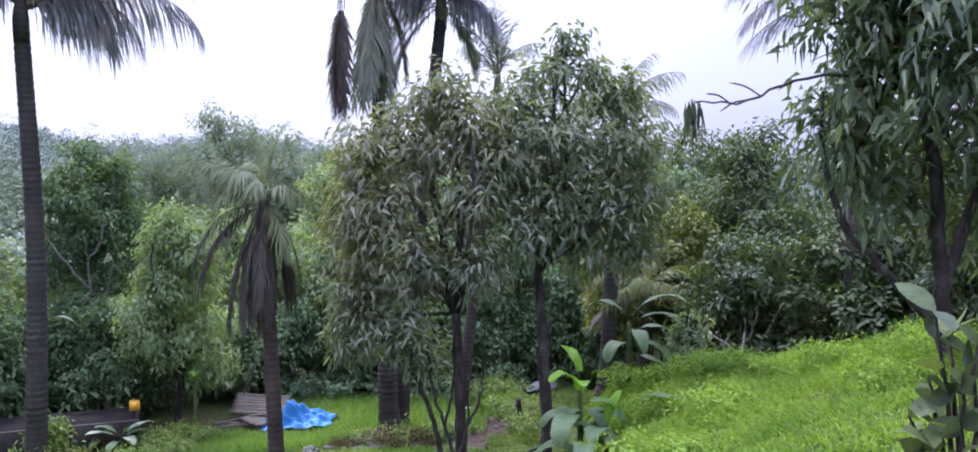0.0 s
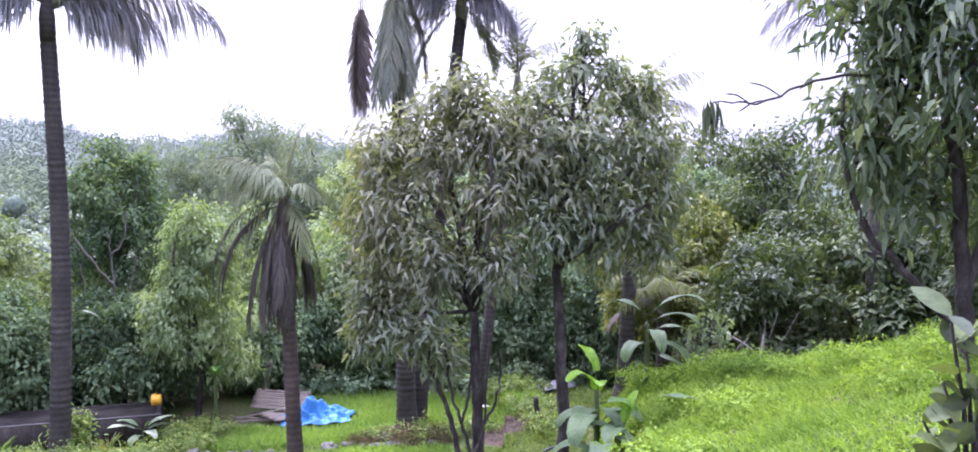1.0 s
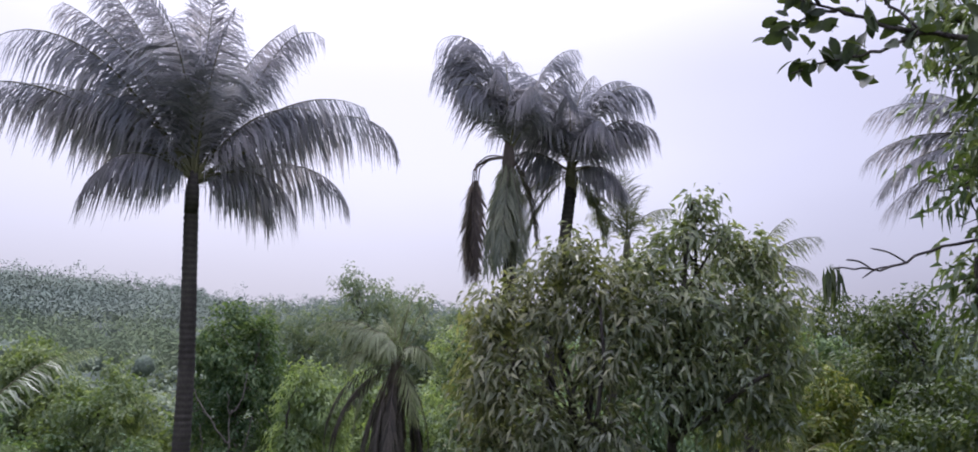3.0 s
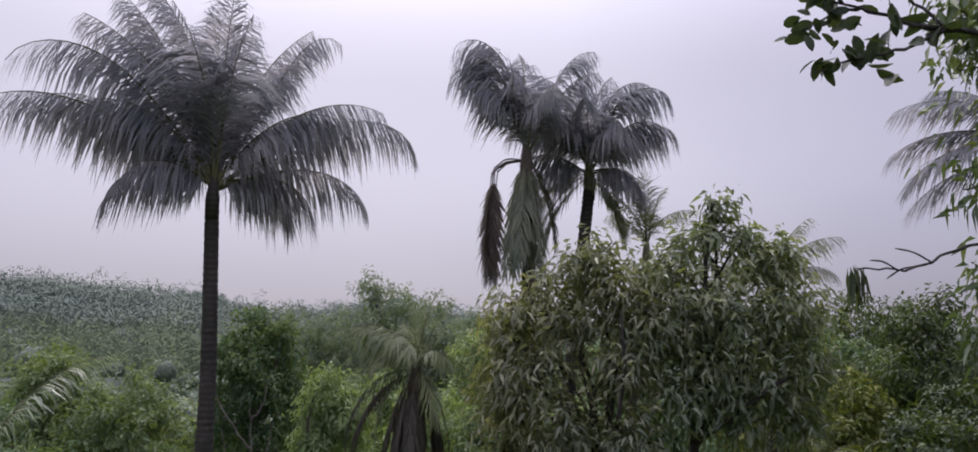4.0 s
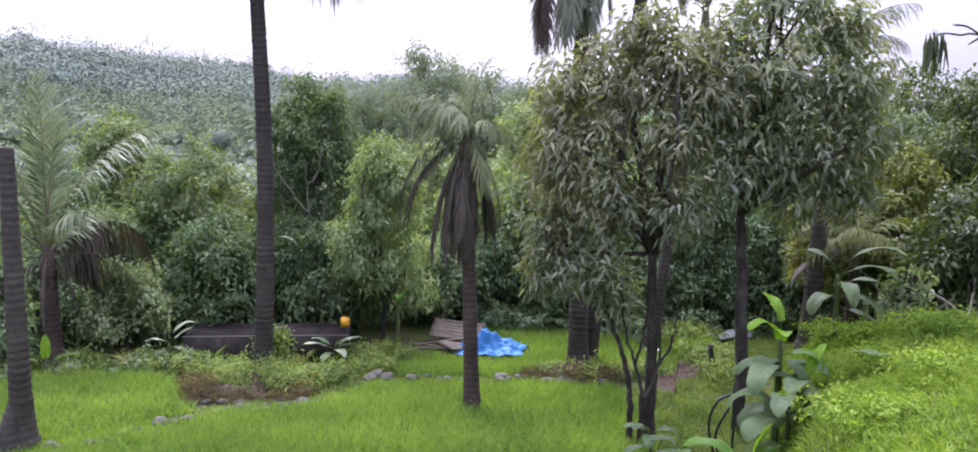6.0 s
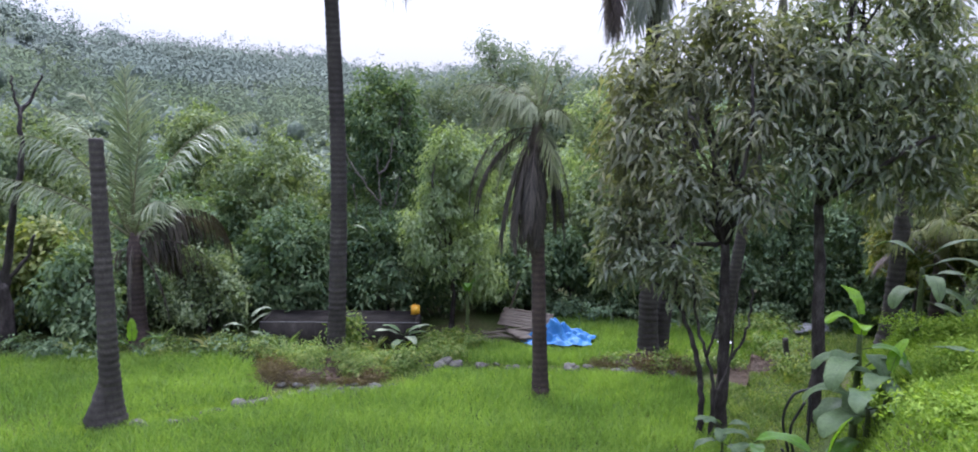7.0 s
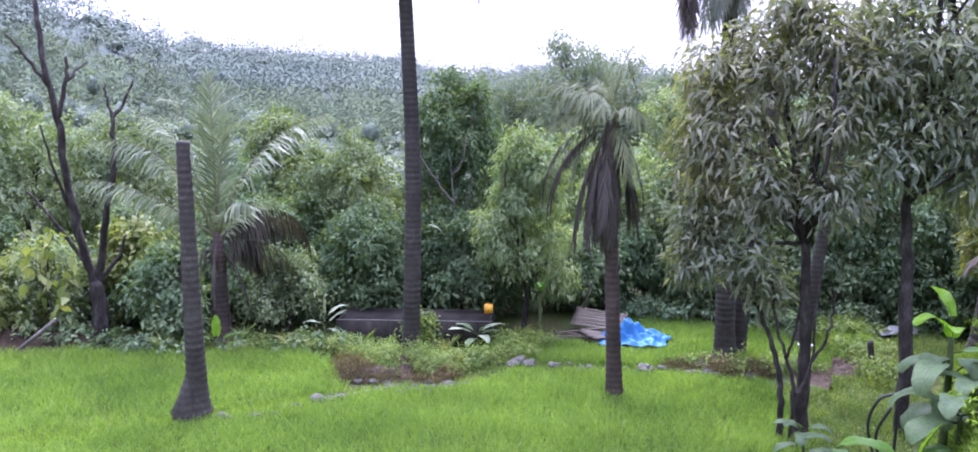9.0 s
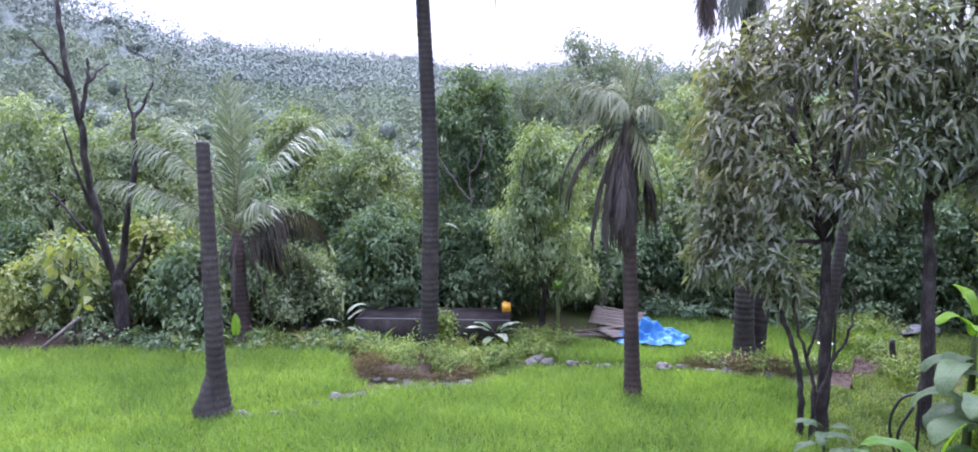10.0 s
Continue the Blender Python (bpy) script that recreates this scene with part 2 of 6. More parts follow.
M_BROAD = leaf_material("broad_olive_leaf", [(0.072, 0.100, 0.043), (0.093, 0.123, 0.053), (0.123, 0.151, 0.072)], 0.65, 0.3, 0.15, 2.0)
M_PALE_BROAD = leaf_material("pale_broad_leaf", [(0.072, 0.100, 0.056), (0.100, 0.132, 0.076), (0.140, 0.172, 0.104)], 0.65, 0.28, 0.1, 2.0)
M_LIME = leaf_material("yellow_green_broad_leaf", [(0.110, 0.145, 0.050), (0.150, 0.190, 0.065), (0.200, 0.235, 0.085), (0.265, 0.285, 0.120)], 0.6, 0.35, 0.2, 1.0)
M_BARK = rough_material("dark_wet_bark", [(0.3, (0.018, 0.015, 0.013)), (0.5, (0.045, 0.038, 0.033)), (0.62, (0.085, 0.076, 0.066)), (0.75, (0.13, 0.125, 0.11))], 6, 34, 0.8, 1.0, 0.05, 0.25, (1, 1, 0.4))
M_BARK_PALE = rough_material("pale_branch_bark", [(0.3, (0.10, 0.09, 0.075)), (0.7, (0.22, 0.20, 0.17))], 5, 40, 0.8, 0.5, 0.02, 0.3, (1, 1, 0.35))
M_PALM = palm_bark_material("palm_bark", [(0.3, (0.028, 0.025, 0.020)), (0.55, (0.052, 0.047, 0.038)), (0.8, (0.098, 0.090, 0.075))])
M_PALM_BROWN = palm_bark_material("brown_palm_bark", [(0.3, (0.036, 0.027, 0.022)), (0.55, (0.068, 0.050, 0.040)), (0.8, (0.12, 0.09, 0.075))])
M_RACHIS = rough_material("frond_stalk", [(0.3, (0.09, 0.10, 0.045)), (0.7, (0.18, 0.17, 0.09))], 6, 40, 0.6, 0.2, 0.01)
M_STEM = rough_material("green_stem", [(0.3, (0.045, 0.070, 0.022)), (0.7, (0.090, 0.115, 0.042))], 6, 40, 0.5, 0.2, 0.01)
M_STONE = rough_material("mossy_stone", [(0.3, (0.045, 0.048, 0.034)), (0.5, (0.090, 0.088, 0.070)), (0.62, (0.140, 0.135, 0.112)), (0.8, (0.20, 0.192, 0.165))], 4, 30, 0.85, 0.6, 0.03)
M_SOIL = rough_material("wet_brown_soil", [(0.3, (0.030, 0.021, 0.014)), (0.55, (0.060, 0.042, 0.027)), (0.8, (0.105, 0.076, 0.05))], 1.5, 18, 0.85, 0.9, 0.05, 0.2)
M_BASIN = rough_material("blackened_concrete", [(0.3, (0.020, 0.018, 0.015)), (0.6, (0.040, 0.036, 0.030)), (0.85, (0.085, 0.078, 0.066))], 2.5, 22, 0.95, 0.4, 0.02, 0.1, (1, 1, 0.4))
M_RIM = rough_material("weathered_cement", [(0.3, (0.045, 0.047, 0.042)), (0.7, (0.105, 0.105, 0.096))], 4, 30, 0.8, 0.4, 0.01)
M_YELLOW = rough_material("yellow_plastic", [(0.3, (0.62, 0.33, 0.015)), (0.7, (0.80, 0.45, 0.03))], 4, 50, 0.4, 0.05, 0.002, 0.5)
M_CAP = rough_material("dark_plastic_cap", [(0.3, (0.02, 0.02, 0.02)), (0.7, (0.05, 0.04, 0.03))], 4, 50, 0.5, 0.05, 0.002, 0.5)
M_TARP = rough_material("blue_tarpaulin", [(0.25, (0.020, 0.120, 0.31)), (0.55, (0.030, 0.165, 0.385)), (0.85, (0.050, 0.205, 0.43))], 1.6, 30, 0.6, 0.15, 0.004, 0.4)
M_BAMBOO = rough_material("weathered_bamboo", [(0.3, (0.080, 0.065, 0.047)), (0.7, (0.175, 0.150, 0.115))], 3, 40, 0.75, 0.3, 0.01, 0.3, (0.4, 3, 3))
M_CLOTH = rough_material("grey_plastic_sheet", [(0.3, (0.14, 0.145, 0.145)), (0.7, (0.27, 0.28, 0.27))], 3, 30, 0.45, 0.3, 0.01, 0.5)
M_WALL = rough_material("pale_blue_plaster", [(0.3, (0.42, 0.46, 0.50)), (0.7, (0.58, 0.61, 0.64))], 1.5, 25, 0.85, 0.2, 0.01)
M_ROOF = rough_material("rusty_sheet_roof", [(0.3, (0.10, 0.08, 0.07)), (0.7, (0.22, 0.18, 0.16))], 2, 25, 0.6, 0.3, 0.01, 0.4)
M_HOSE = rough_material("black_rubber", [(0.3, (0.010, 0.010, 0.010)), (0.7, (0.028, 0.028, 0.028))], 4, 40, 0.45, 0.1, 0.003, 0.5)
M_FLOWER = rough_material("faded_white_cloth", [(0.3, (0.5, 0.5, 0.48)), (0.7, (0.72, 0.72, 0.70))], 5, 40, 0.6, 0.2, 0.005)


def ground_material():
    m, nt, p, out = base_material("damp_ground")
    a = noise_node(nt, 0.35, 6, "Object")
    r = ramp_node(nt, [(0.3, (0.040, 0.055, 0.018)), (0.48, (0.060, 0.085, 0.024)), (0.6, (0.080, 0.075, 0.035)), (0.8, (0.11, 0.085, 0.055))])
    nt.links.new(a.outputs["Fac"], r.inputs[0])
    b = noise_node(nt, 12, 6, "Object")
    g = ramp_node(nt, [(0.3, (0.6, 0.6, 0.6)), (0.7, (1.25, 1.25, 1.25))])
    nt.links.new(b.outputs["Fac"], g.inputs[0])
    near = mix_color(nt, r.outputs[0], g.outputs[0], 1.0, 'MULTIPLY')
    tc = nt.nodes.new("ShaderNodeTexCoord")          # far ground fades to a painted haze tone that fills gaps between crowns
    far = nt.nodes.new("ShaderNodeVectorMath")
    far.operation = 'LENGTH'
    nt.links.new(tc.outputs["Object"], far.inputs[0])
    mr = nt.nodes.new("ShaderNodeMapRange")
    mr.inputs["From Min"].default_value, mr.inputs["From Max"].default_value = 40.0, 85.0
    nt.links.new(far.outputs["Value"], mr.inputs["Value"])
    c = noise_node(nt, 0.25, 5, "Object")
    haze_tone = ramp_node(nt, [(0.3, (0.066, 0.086, 0.074)), (0.7, (0.084, 0.106, 0.092))])
    nt.links.new(c.outputs["Fac"], haze_tone.inputs[0])
    nt.links.new(mix_color(nt, near, haze_tone.outputs[0], mr.outputs[0]), p.inputs["Base Color"])
    bp = nt.nodes.new("ShaderNodeBump")
    bp.inputs["Strength"].default_value = 0.6
    bp.inputs["Distance"].default_value = 0.06
    nt.links.new(b.outputs["Fac"], bp.inputs["Height"])
    nt.links.new(bp.outputs[0], p.inputs["Normal"])
    p.inputs["Roughness"].default_value = 0.9
    p.inputs["Specular IOR Level"].default_value = 0.08
    return m


M_GROUND = ground_material()


# ---------------------------------------------------------------- mesh helpers
rng = np.random.default_rng(7)


def unit(v):
    return v / np.maximum(np.linalg.norm(v, axis=-1, keepdims=True), 1e-9)


def mesh_data(name, verts, faces, mat, smooth=False, second=None):
    """A mesh from arrays: verts (n, 3); faces a list of (m, 3) and (m, 4) index arrays."""
    me = bpy.data.meshes.new(name)
    verts = np.asarray(verts, np.float32)
    faces = [np.asarray(f, np.int32) for f in (faces if isinstance(faces, list) else [faces]) if len(f)]
    loops = np.concatenate([f.ravel() for f in faces])
    sizes = np.concatenate([np.full(len(f), f.shape[1], np.int32) for f in faces])
    me.vertices.add(len(verts))
    me.vertices.foreach_set("co", verts.ravel())
    me.loops.add(len(loops))
    me.loops.foreach_set("vertex_index", loops)
    me.polygons.add(len(sizes))
    me.polygons.foreach_set("loop_start", np.concatenate([[0], np.cumsum(sizes)[:-1]]).astype(np.int32))
    if smooth:
        me.polygons.foreach_set("use_smooth", np.ones(len(sizes), bool))
    me.update(calc_edges=True)
    me.validate()
    me.materials.append(mat)
    if second:          # (material, first face that has it)
        me.materials.append(second[0])
        which = np.zeros(len(sizes), np.int32)
        which[second[1]:] = 1
        me.polygons.foreach_set("material_index", which)
    return me


def part(name, verts, faces, mat, parent=None, label="", smooth=False):
    ob = new(name, mesh_data(name, verts, faces, mat, smooth))
    if parent is not None:
        ob.parent = parent
    if label:
        tagged(ob, label)
    return ob


def root(name, place, label, category, group="", kind="", turn=0.0):
    ob = new(name)
    ob.empty_display_size = 0.2
    ob.matrix_world = pose(*place, 0, 0, turn)
    return tagged(ob, label, category, group, kind)


def join(pieces):
    """Several (verts, faces-list) as one."""
    vs, fs, n = [], [], 0
    for v, f in pieces:
        vs.append(np.asarray(v))
        fs += [np.asarray(x) + n for x in (f if isinstance(f, list) else [f])]
        n += len(v)
    return np.concatenate(vs), fs


def tube(pts, radii, sides=8, wobble=0.0, cap=True):
    pts = np.asarray(pts, float)
    radii = np.broadcast_to(np.asarray(radii, float), (len(pts),))
    tan = unit(np.gradient(pts, axis=0))
    ref = np.where(np.abs(tan[:, 2:3]) > 0.9, [[1.0, 0, 0]], [[0, 0, 1.0]])
    a = unit(np.cross(tan, ref))
    for i in range(1, len(a)):
        a[i] = unit(a[i - 1] - tan[i] * (a[i - 1] @ tan[i]))
    b = np.cross(tan, a)
    ang = np.arange(sides) * 2 * np.pi / sides
    rad = radii[:, None] * (1 + wobble * rng.standard_normal((len(pts), sides)))
    v = pts[:, None] + rad[..., None] * (a[:, None] * np.cos(ang)[None, :, None] + b[:, None] * np.sin(ang)[None, :, None])
    v = v.reshape(-1, 3)
    i, j = np.meshgrid(np.arange(len(pts) - 1), np.arange(sides), indexing="ij")
    k = (j + 1) % sides
    f = np.stack([i * sides + j, i * sides + k, (i + 1) * sides + k, (i + 1) * sides + j], -1).reshape(-1, 4)
    faces = [f]
    if cap:
        n = len(v)
        v = np.concatenate([v, pts[:1], pts[-1:]])
        j = np.arange(sides)
        k = (j + 1) % sides
        faces += [np.stack([k, j, np.full(sides, n)], -1), np.stack([j + n - sides, k + n - sides, np.full(sides, n + 1)], -1)]
    return v, faces


def bend(points, steps=6, wiggle=0.0):
    """A smooth line through the points (Catmull-Rom), with a little unevenness."""
    p = np.asarray(points, float)
    p = np.concatenate([[2 * p[0] - p[1]], p, [2 * p[-1] - p[-2]]])
    out = []
    for i in range(1, len(p) - 2):
        for t in np.arange(steps) / steps:
            a, b, c, d = p[i - 1:i + 3]
            out.append(0.5 * (2 * b + (c - a) * t + (2 * a - 5 * b + 4 * c - d) * t ** 2 + (3 * b - a - 3 * c + d) * t ** 3))
    out.append(p[-2])
    out = np.array(out)
    if wiggle:
        out[1:-1] += rng.standard_normal((len(out) - 2, 3)) * wiggle
    return out


def leaf_blades(base, way, up, length, width, droop=0.15, fold=0.25, wide=0.42):
    """Many leaves: two folded halves each, with the widest place at a share of the length."""
    n = len(base)
    length = np.broadcast_to(length, (n,))[:, None]
    width = np.broadcast_to(width, (n,))[:, None]
    way = unit(way)
    side = unit(np.cross(way, up))
    nor = np.cross(side, way)
    mid = base + way * length * wide
    tip = base + way * length
    tip[:, 2] -= droop * length[:, 0]
    lift = nor * width * fold
    v = np.stack([base, mid + side * width / 2 + lift, tip, mid - side * width / 2 + lift], 1).reshape(-1, 3)
    i = np.arange(n)[:, None] * 4
    f = np.concatenate([i + [0, 1, 2], i + [0, 2, 3]])
    return v, [f]


def grass_blades(base, way, length, width, sag):
    """Tapered bent blades: way leans them, sag bends the upper half over."""
    n = len(base)
    L = np.broadcast_to(length, (n,))[:, None]
    W = np.broadcast_to(width, (n,))[:, None]
    way = unit(way)
    side = unit(np.cross(way, rng.standard_normal((n, 3))))
    flat = unit(way * [1, 1, 0] + 1e-6)
    mid = base + way * L * 0.55
    tip = mid + unit(way + flat * np.asarray(sag).reshape(-1, 1) - [0, 0, 0.25] * np.asarray(sag).reshape(-1, 1)) * L * 0.45
    v = np.stack([base - side * W / 2, base + side * W / 2, mid + side * W * 0.42, mid - side * W * 0.42, tip], 1).reshape(-1, 3)
    i = np.arange(n)[:, None] * 5
    return v, [i + [0, 1, 2, 3], i + [3, 2, 4]]


def crown_leaves(lobes, clumps, per, length, width, spread=0.16, droop=0.3, hang=0.2, inner=0.4, ragged=0.2, flat=0.6, whorl=0.0):
    """Leaves in clumps over rounded lobes (x, y, z, rx, ry, rz); the outline is ragged and has gaps."""
    lobes = np.asarray(lobes, float)
    size = (lobes[:, 3] * lobes[:, 4] * lobes[:, 5]) ** (2 / 3)
    which = rng.choice(len(lobes), clumps, p=size / size.sum())
    d = unit(rng.standard_normal((clumps, 3)))
    r = inner + (1 - inner) * rng.random(clumps) ** 0.55
    a, e = np.arctan2(d[:, 1], d[:, 0]), d[:, 2]
    ph = which * 1.7
    r *= 1 + ragged * (np.sin(3 * a + ph) * np.cos(4 * e + ph) + 0.6 * np.sin(7 * a + 2 * ph + 5 * e)) + 0.025 * rng.standard_normal(clumps)
    c = lobes[which, :3] + d * lobes[which, 3:] * r[:, None]
    out = unit(d / lobes[which, 3:])
    k = per
    n = clumps * k
    base = np.repeat(c, k, 0) + rng.standard_normal((n, 3)) * spread * 0.5
    o = np.repeat(out, k, 0)
    way = o * 0.55 + rng.standard_normal((n, 3)) * 0.8
    if whorl:
        ring = rng.standard_normal((n, 3))
        ring -= o * (ring * o).sum(1, keepdims=True)
        way = o * 0.45 + unit(ring) * whorl
    way[:, 2] -= hang
    way = unit(way)
    up = unit(rng.standard_normal((n, 3)) * (1 - flat) * 0.8 + [0, 0, 0.45] + 0.8 * o)
    if not whorl:
        way = unit(way - 0.75 * up * (way * up).sum(1, keepdims=True))
    ln = length * (0.7 + 0.6 * rng.random(n))
    return leaf_blades(base, way, up, ln, width * ln / length, droop, 0.14)


def limbs_to(start, ends, r0, r1=0.015, sag=0.12, steps=5, wig=0.03, sides=6):
    """Separate limbs from one place to several."""
    out = []
    s = np.asarray(start, float)
    for e in ends:
        e = np.asarray(e, float)
        m = (s + e) / 2 + [0, 0, sag * np.linalg.norm(e - s)] + rng.standard_normal(3) * 0.08 * np.linalg.norm(e - s)
        p = bend([s, m, e], steps, wig)
        out.append(tube(p, np.linspace(r0, r1, len(p)), sides, 0.06))
    return out


def twigs(lobes, count, length, r):
    """Fine twigs inside the lobes, as one mesh."""
    lobes = np.asarray(lobes, float)
    parts = []
    for i in range(count):
        lb = lobes[rng.integers(len(lobes))]
        d = unit(rng.standard_normal(3) + [0, 0, 0.4])
        a = lb[:3] + d * lb[3:] * 0.15
        b = lb[:3] + d * lb[3:] * (0.75 + 0.3 * rng.random())
        m = (a + b) / 2 + rng.standard_normal(3) * 0.12 * length
        p = bend([a, m, b], 3)
        parts.append(tube(p, np.linspace(r, r * 0.3, len(p)), 4, 0, False))
    return join(parts)


def tree(name, label, place, trunk, r, lobes, mat, leaf, clumps=400, per=14, bark=None, group="", category="tree", turn=0.0, limb_r=None, twig=0):
    """A tree: tapered trunk, limbs to its lobes, crown of separate leaves. All places are relative to its foot."""
    ob = root(name, place, label, category, group, turn=turn)
    bark = bark or M_BARK
    p = bend(trunk, 6, 0.012)
    rr = np.linspace(r, r * 0.6, len(p))
    rr[:2] *= [1.5, 1.2]
    part("trunk", *tube(p, rr, 10, 0.07), bark, ob, smooth=True)
    lr = limb_r or r * 0.5
    start = p[-1]
    for k, piece in enumerate(limbs_to(start, [lb[:3] for lb in lobes[:14]], lr)):
        part("limb", *piece, bark, ob, smooth=True)
    if twig:
        tagged(part("twig_spray", *twigs(lobes, twig, 0.6, lr * 0.22), bark, ob), kind="stuff")
    L, W, keys = leaf
    part("crown", *crown_leaves(lobes, clumps, per, L, W, **keys), mat, ob)
    return ob


def frond_mesh(length, rise, fall, leaflet, count=58, hang=0.55, vee=0.5, width=0.05, start=0.12, tatter=0.0, twist=0.0, slim=0.05, early=1.4, keen=1.0, stout=1.0):
    """A feathered palm frond from the origin along +x: rachis and leaflets. rise: degrees at the stalk, fall: how far it arches over."""
    n = 18
    s = np.linspace(0, 1, n)
    ang = (rise - fall * s ** early) * DEG
    step = length / (n - 1)
    x = np.concatenate([[0], np.cumsum(np.cos(ang[:-1]) * step)])
    z = np.concatenate([[0], np.cumsum(np.sin(ang[:-1]) * step)])
    y = twist * length * s ** 2
    pts = np.stack([x, y, z], 1)
    stalk = tube(pts, stout * (0.006 + 0.046 * (1 - s) ** 1.6) * (length / 4) ** 0.7, 6)
    t = np.repeat(np.linspace(start, 1.0, count), 2)
    t = np.clip(t + rng.normal(0, 0.004, len(t)), 0, 1)
    keep = rng.random(len(t)) > tatter
    sgn = np.tile([1.0, -1.0], count)[keep]
    t = t[keep]
    base = np.stack([np.interp(t, s, pts[:, k]) for k in range(3)], 1)
    a = np.interp(t, s, ang)
    fwd = np.stack([np.cos(a), 0 * a, np.sin(a)], 1)
    up = np.stack([-np.sin(a), 0 * a, np.cos(a)], 1)
    side = np.stack([0 * a, sgn, 0 * a], 1)
    ln = leaflet * (0.7 + 0.5 * rng.random(len(t))) * (0.35 + 0.75 * np.sin(np.pi * np.clip((t - start) / (1 - start) * 0.86 + 0.12, 0, 1)) ** 0.8) * (0.85 + 0.3 * rng.random(len(t)))
    sag = (hang * (0.3 + 0.7 * np.cos(a)))[:, None]      # leaflets of an upright frond stay upright
    d1 = unit(side * (1.0 - 0.35 * t[:, None]) + fwd * (0.6 + 0.6 * t[:, None] ** 2 + keen * np.maximum(0, np.sin(a))[:, None] ** 3 + 1.1 * np.maximum(0, -np.sin(a))[:, None] ** 3) + up * vee * (1 - t[:, None]) + rng.standard_normal((len(t), 3)) * 0.16 - np.array([0, 0, 1.0]) * sag * 0.9)
    d2 = unit(d1 - np.array([0, 0, 1.0]) * sag * 0.75 + rng.standard_normal((len(t), 3)) * 0.07)
    L = ln[:, None]
    w = np.minimum(width, ln * slim)[:, None] * (0.8 + 0.4 * rng.random((len(t), 1)))
    wide = unit(np.cross(d1, up) + 0.25 * up)
    mid = base + d1 * L * 0.5
    tip = mid + d2 * L * 0.5
    v = np.stack([base - wide * w * 0.35, base + wide * w * 0.35, mid + wide * w * 0.5, mid - wide * w * 0.5, tip], 1).reshape(-1, 3)
    i = np.arange(len(t))[:, None] * 5
    return stalk, (v, [i + [0, 1, 2, 3], i + [3, 2, 4]])


def palm_trunk(path, r0, r1, flare=1.5, ring=0.13):
    """A ringed trunk: each old leaf scar is a small step."""
    p = bend(path, 10)
    seg = np.concatenate([[0], np.cumsum(np.linalg.norm(np.diff(p, axis=0), axis=1))])
    n = max(6, int(seg[-1] / ring) * 3)
    s = np.linspace(0, seg[-1], n)
    q = np.stack([np.interp(s, seg, p[:, k]) for k in range(3)], 1)
    t = s / seg[-1]
    r = r0 + (r1 - r0) * t
    r *= 1 + (flare - 1) * np.exp(-s / 0.35)
    r *= 1 + 0.05 * np.array([1.0, 0.2, -0.7])[np.arange(n) % 3] + rng.normal(0, 0.012, n)
    return tube(q, r, 14, 0.022)


def palm(name, label, place, top, r0, r1, fronds, mat=None, bark=None, dead=(), flare=1.5, lean=0.0, group="", turn=0.0, hang=0.8, slim=0.05, shaft=M_RACHIS, dense=1.0, keen=0.8):
    """fronds: (turn, rise, fall, length, leaflet); dead: the same with a material, hanging."""
    ob = root(name, place, label, "palm tree", group, turn=turn)
    top = np.asarray(top, float)
    mid = top * 0.5 + [lean, 0, 0]
    part("trunk", *palm_trunk([[0, 0, -0.1], mid, top], r0, r1, flare), bark or M_PALM, ob, smooth=False)
    mat = mat or M_FROND
    sheath = tube([top - [0, 0, 0.25], top + [0, 0, 0.2], top + [0, 0, 0.75]], [r1 * 1.02, r1 * 1.12, r1 * 0.5], 10, 0.08)
    if len(fronds) > 1:
        part("crownshaft", *sheath, shaft, ob, smooth=True)
    for az, rise, fall, length, leaflet, *more in list(fronds) + list(dead):
        m, drop, bare = mat, hang, 0.12
        early = more[1] if len(more) > 1 else 1.4
        if more and isinstance(more[0], float):
            early, more = more[0], []
        if more:
            m, drop, bare = more[0], 3.0 if more[0] is M_FROND_DARK else 0.85, 0.15 if more[0] is M_FROND_DARK else 0.3
        if len(more) > 2:
            drop, bare = 0.3, 0.1
        stalk, blades = frond_mesh(length, rise, fall, leaflet * 1.2, count=int((56 + length * 20) * dense), hang=drop, tatter=bare, twist=rng.normal(0, 0.05), slim=slim if not more else (0.06 if m is M_FROND_DARK else max(slim, 0.045)), early=early, keen=keen, stout=0.4 if more else 1.0)
        at = pose(*(top + [0, 0, 0.35 + 0.25 * rng.random()]), 0, 0, az)
        if len(more) > 2:          # a broken frond that hangs from a bent stalk
            at = pose(*(top + more[2]), 0, 0, az)
            part("bent_stalk", *tube(bend([top + [0, 0, 0.3], top + np.array(more[2]) * [0.6, 0.6, 1] + [0, 0, 0.22], top + more[2]], 5), 0.018, 6), M_FROND_DEAD, ob)
        fr = part("frond", *blades, m, ob)
        fr.matrix_local = at
        st = part("stalk", *stalk, M_RACHIS if m is mat else M_FROND_DEAD, fr)
    return ob


# ---------------------------------------------------------------- the lie of the land
def smooth_step(a, b, x):
    t = np.clip((np.asarray(x, float) - a) / (b - a), 0, 1)
    return t * t * (3 - 2 * t)


RIDGE_AZ = [-180, -90, -30, 0, 10, 15.3, 18.7, 21.3, 26.2, 28.1, 30.7, 37.4, 43.3, 45.9, 48.0, 54.7, 62, 90, 180]
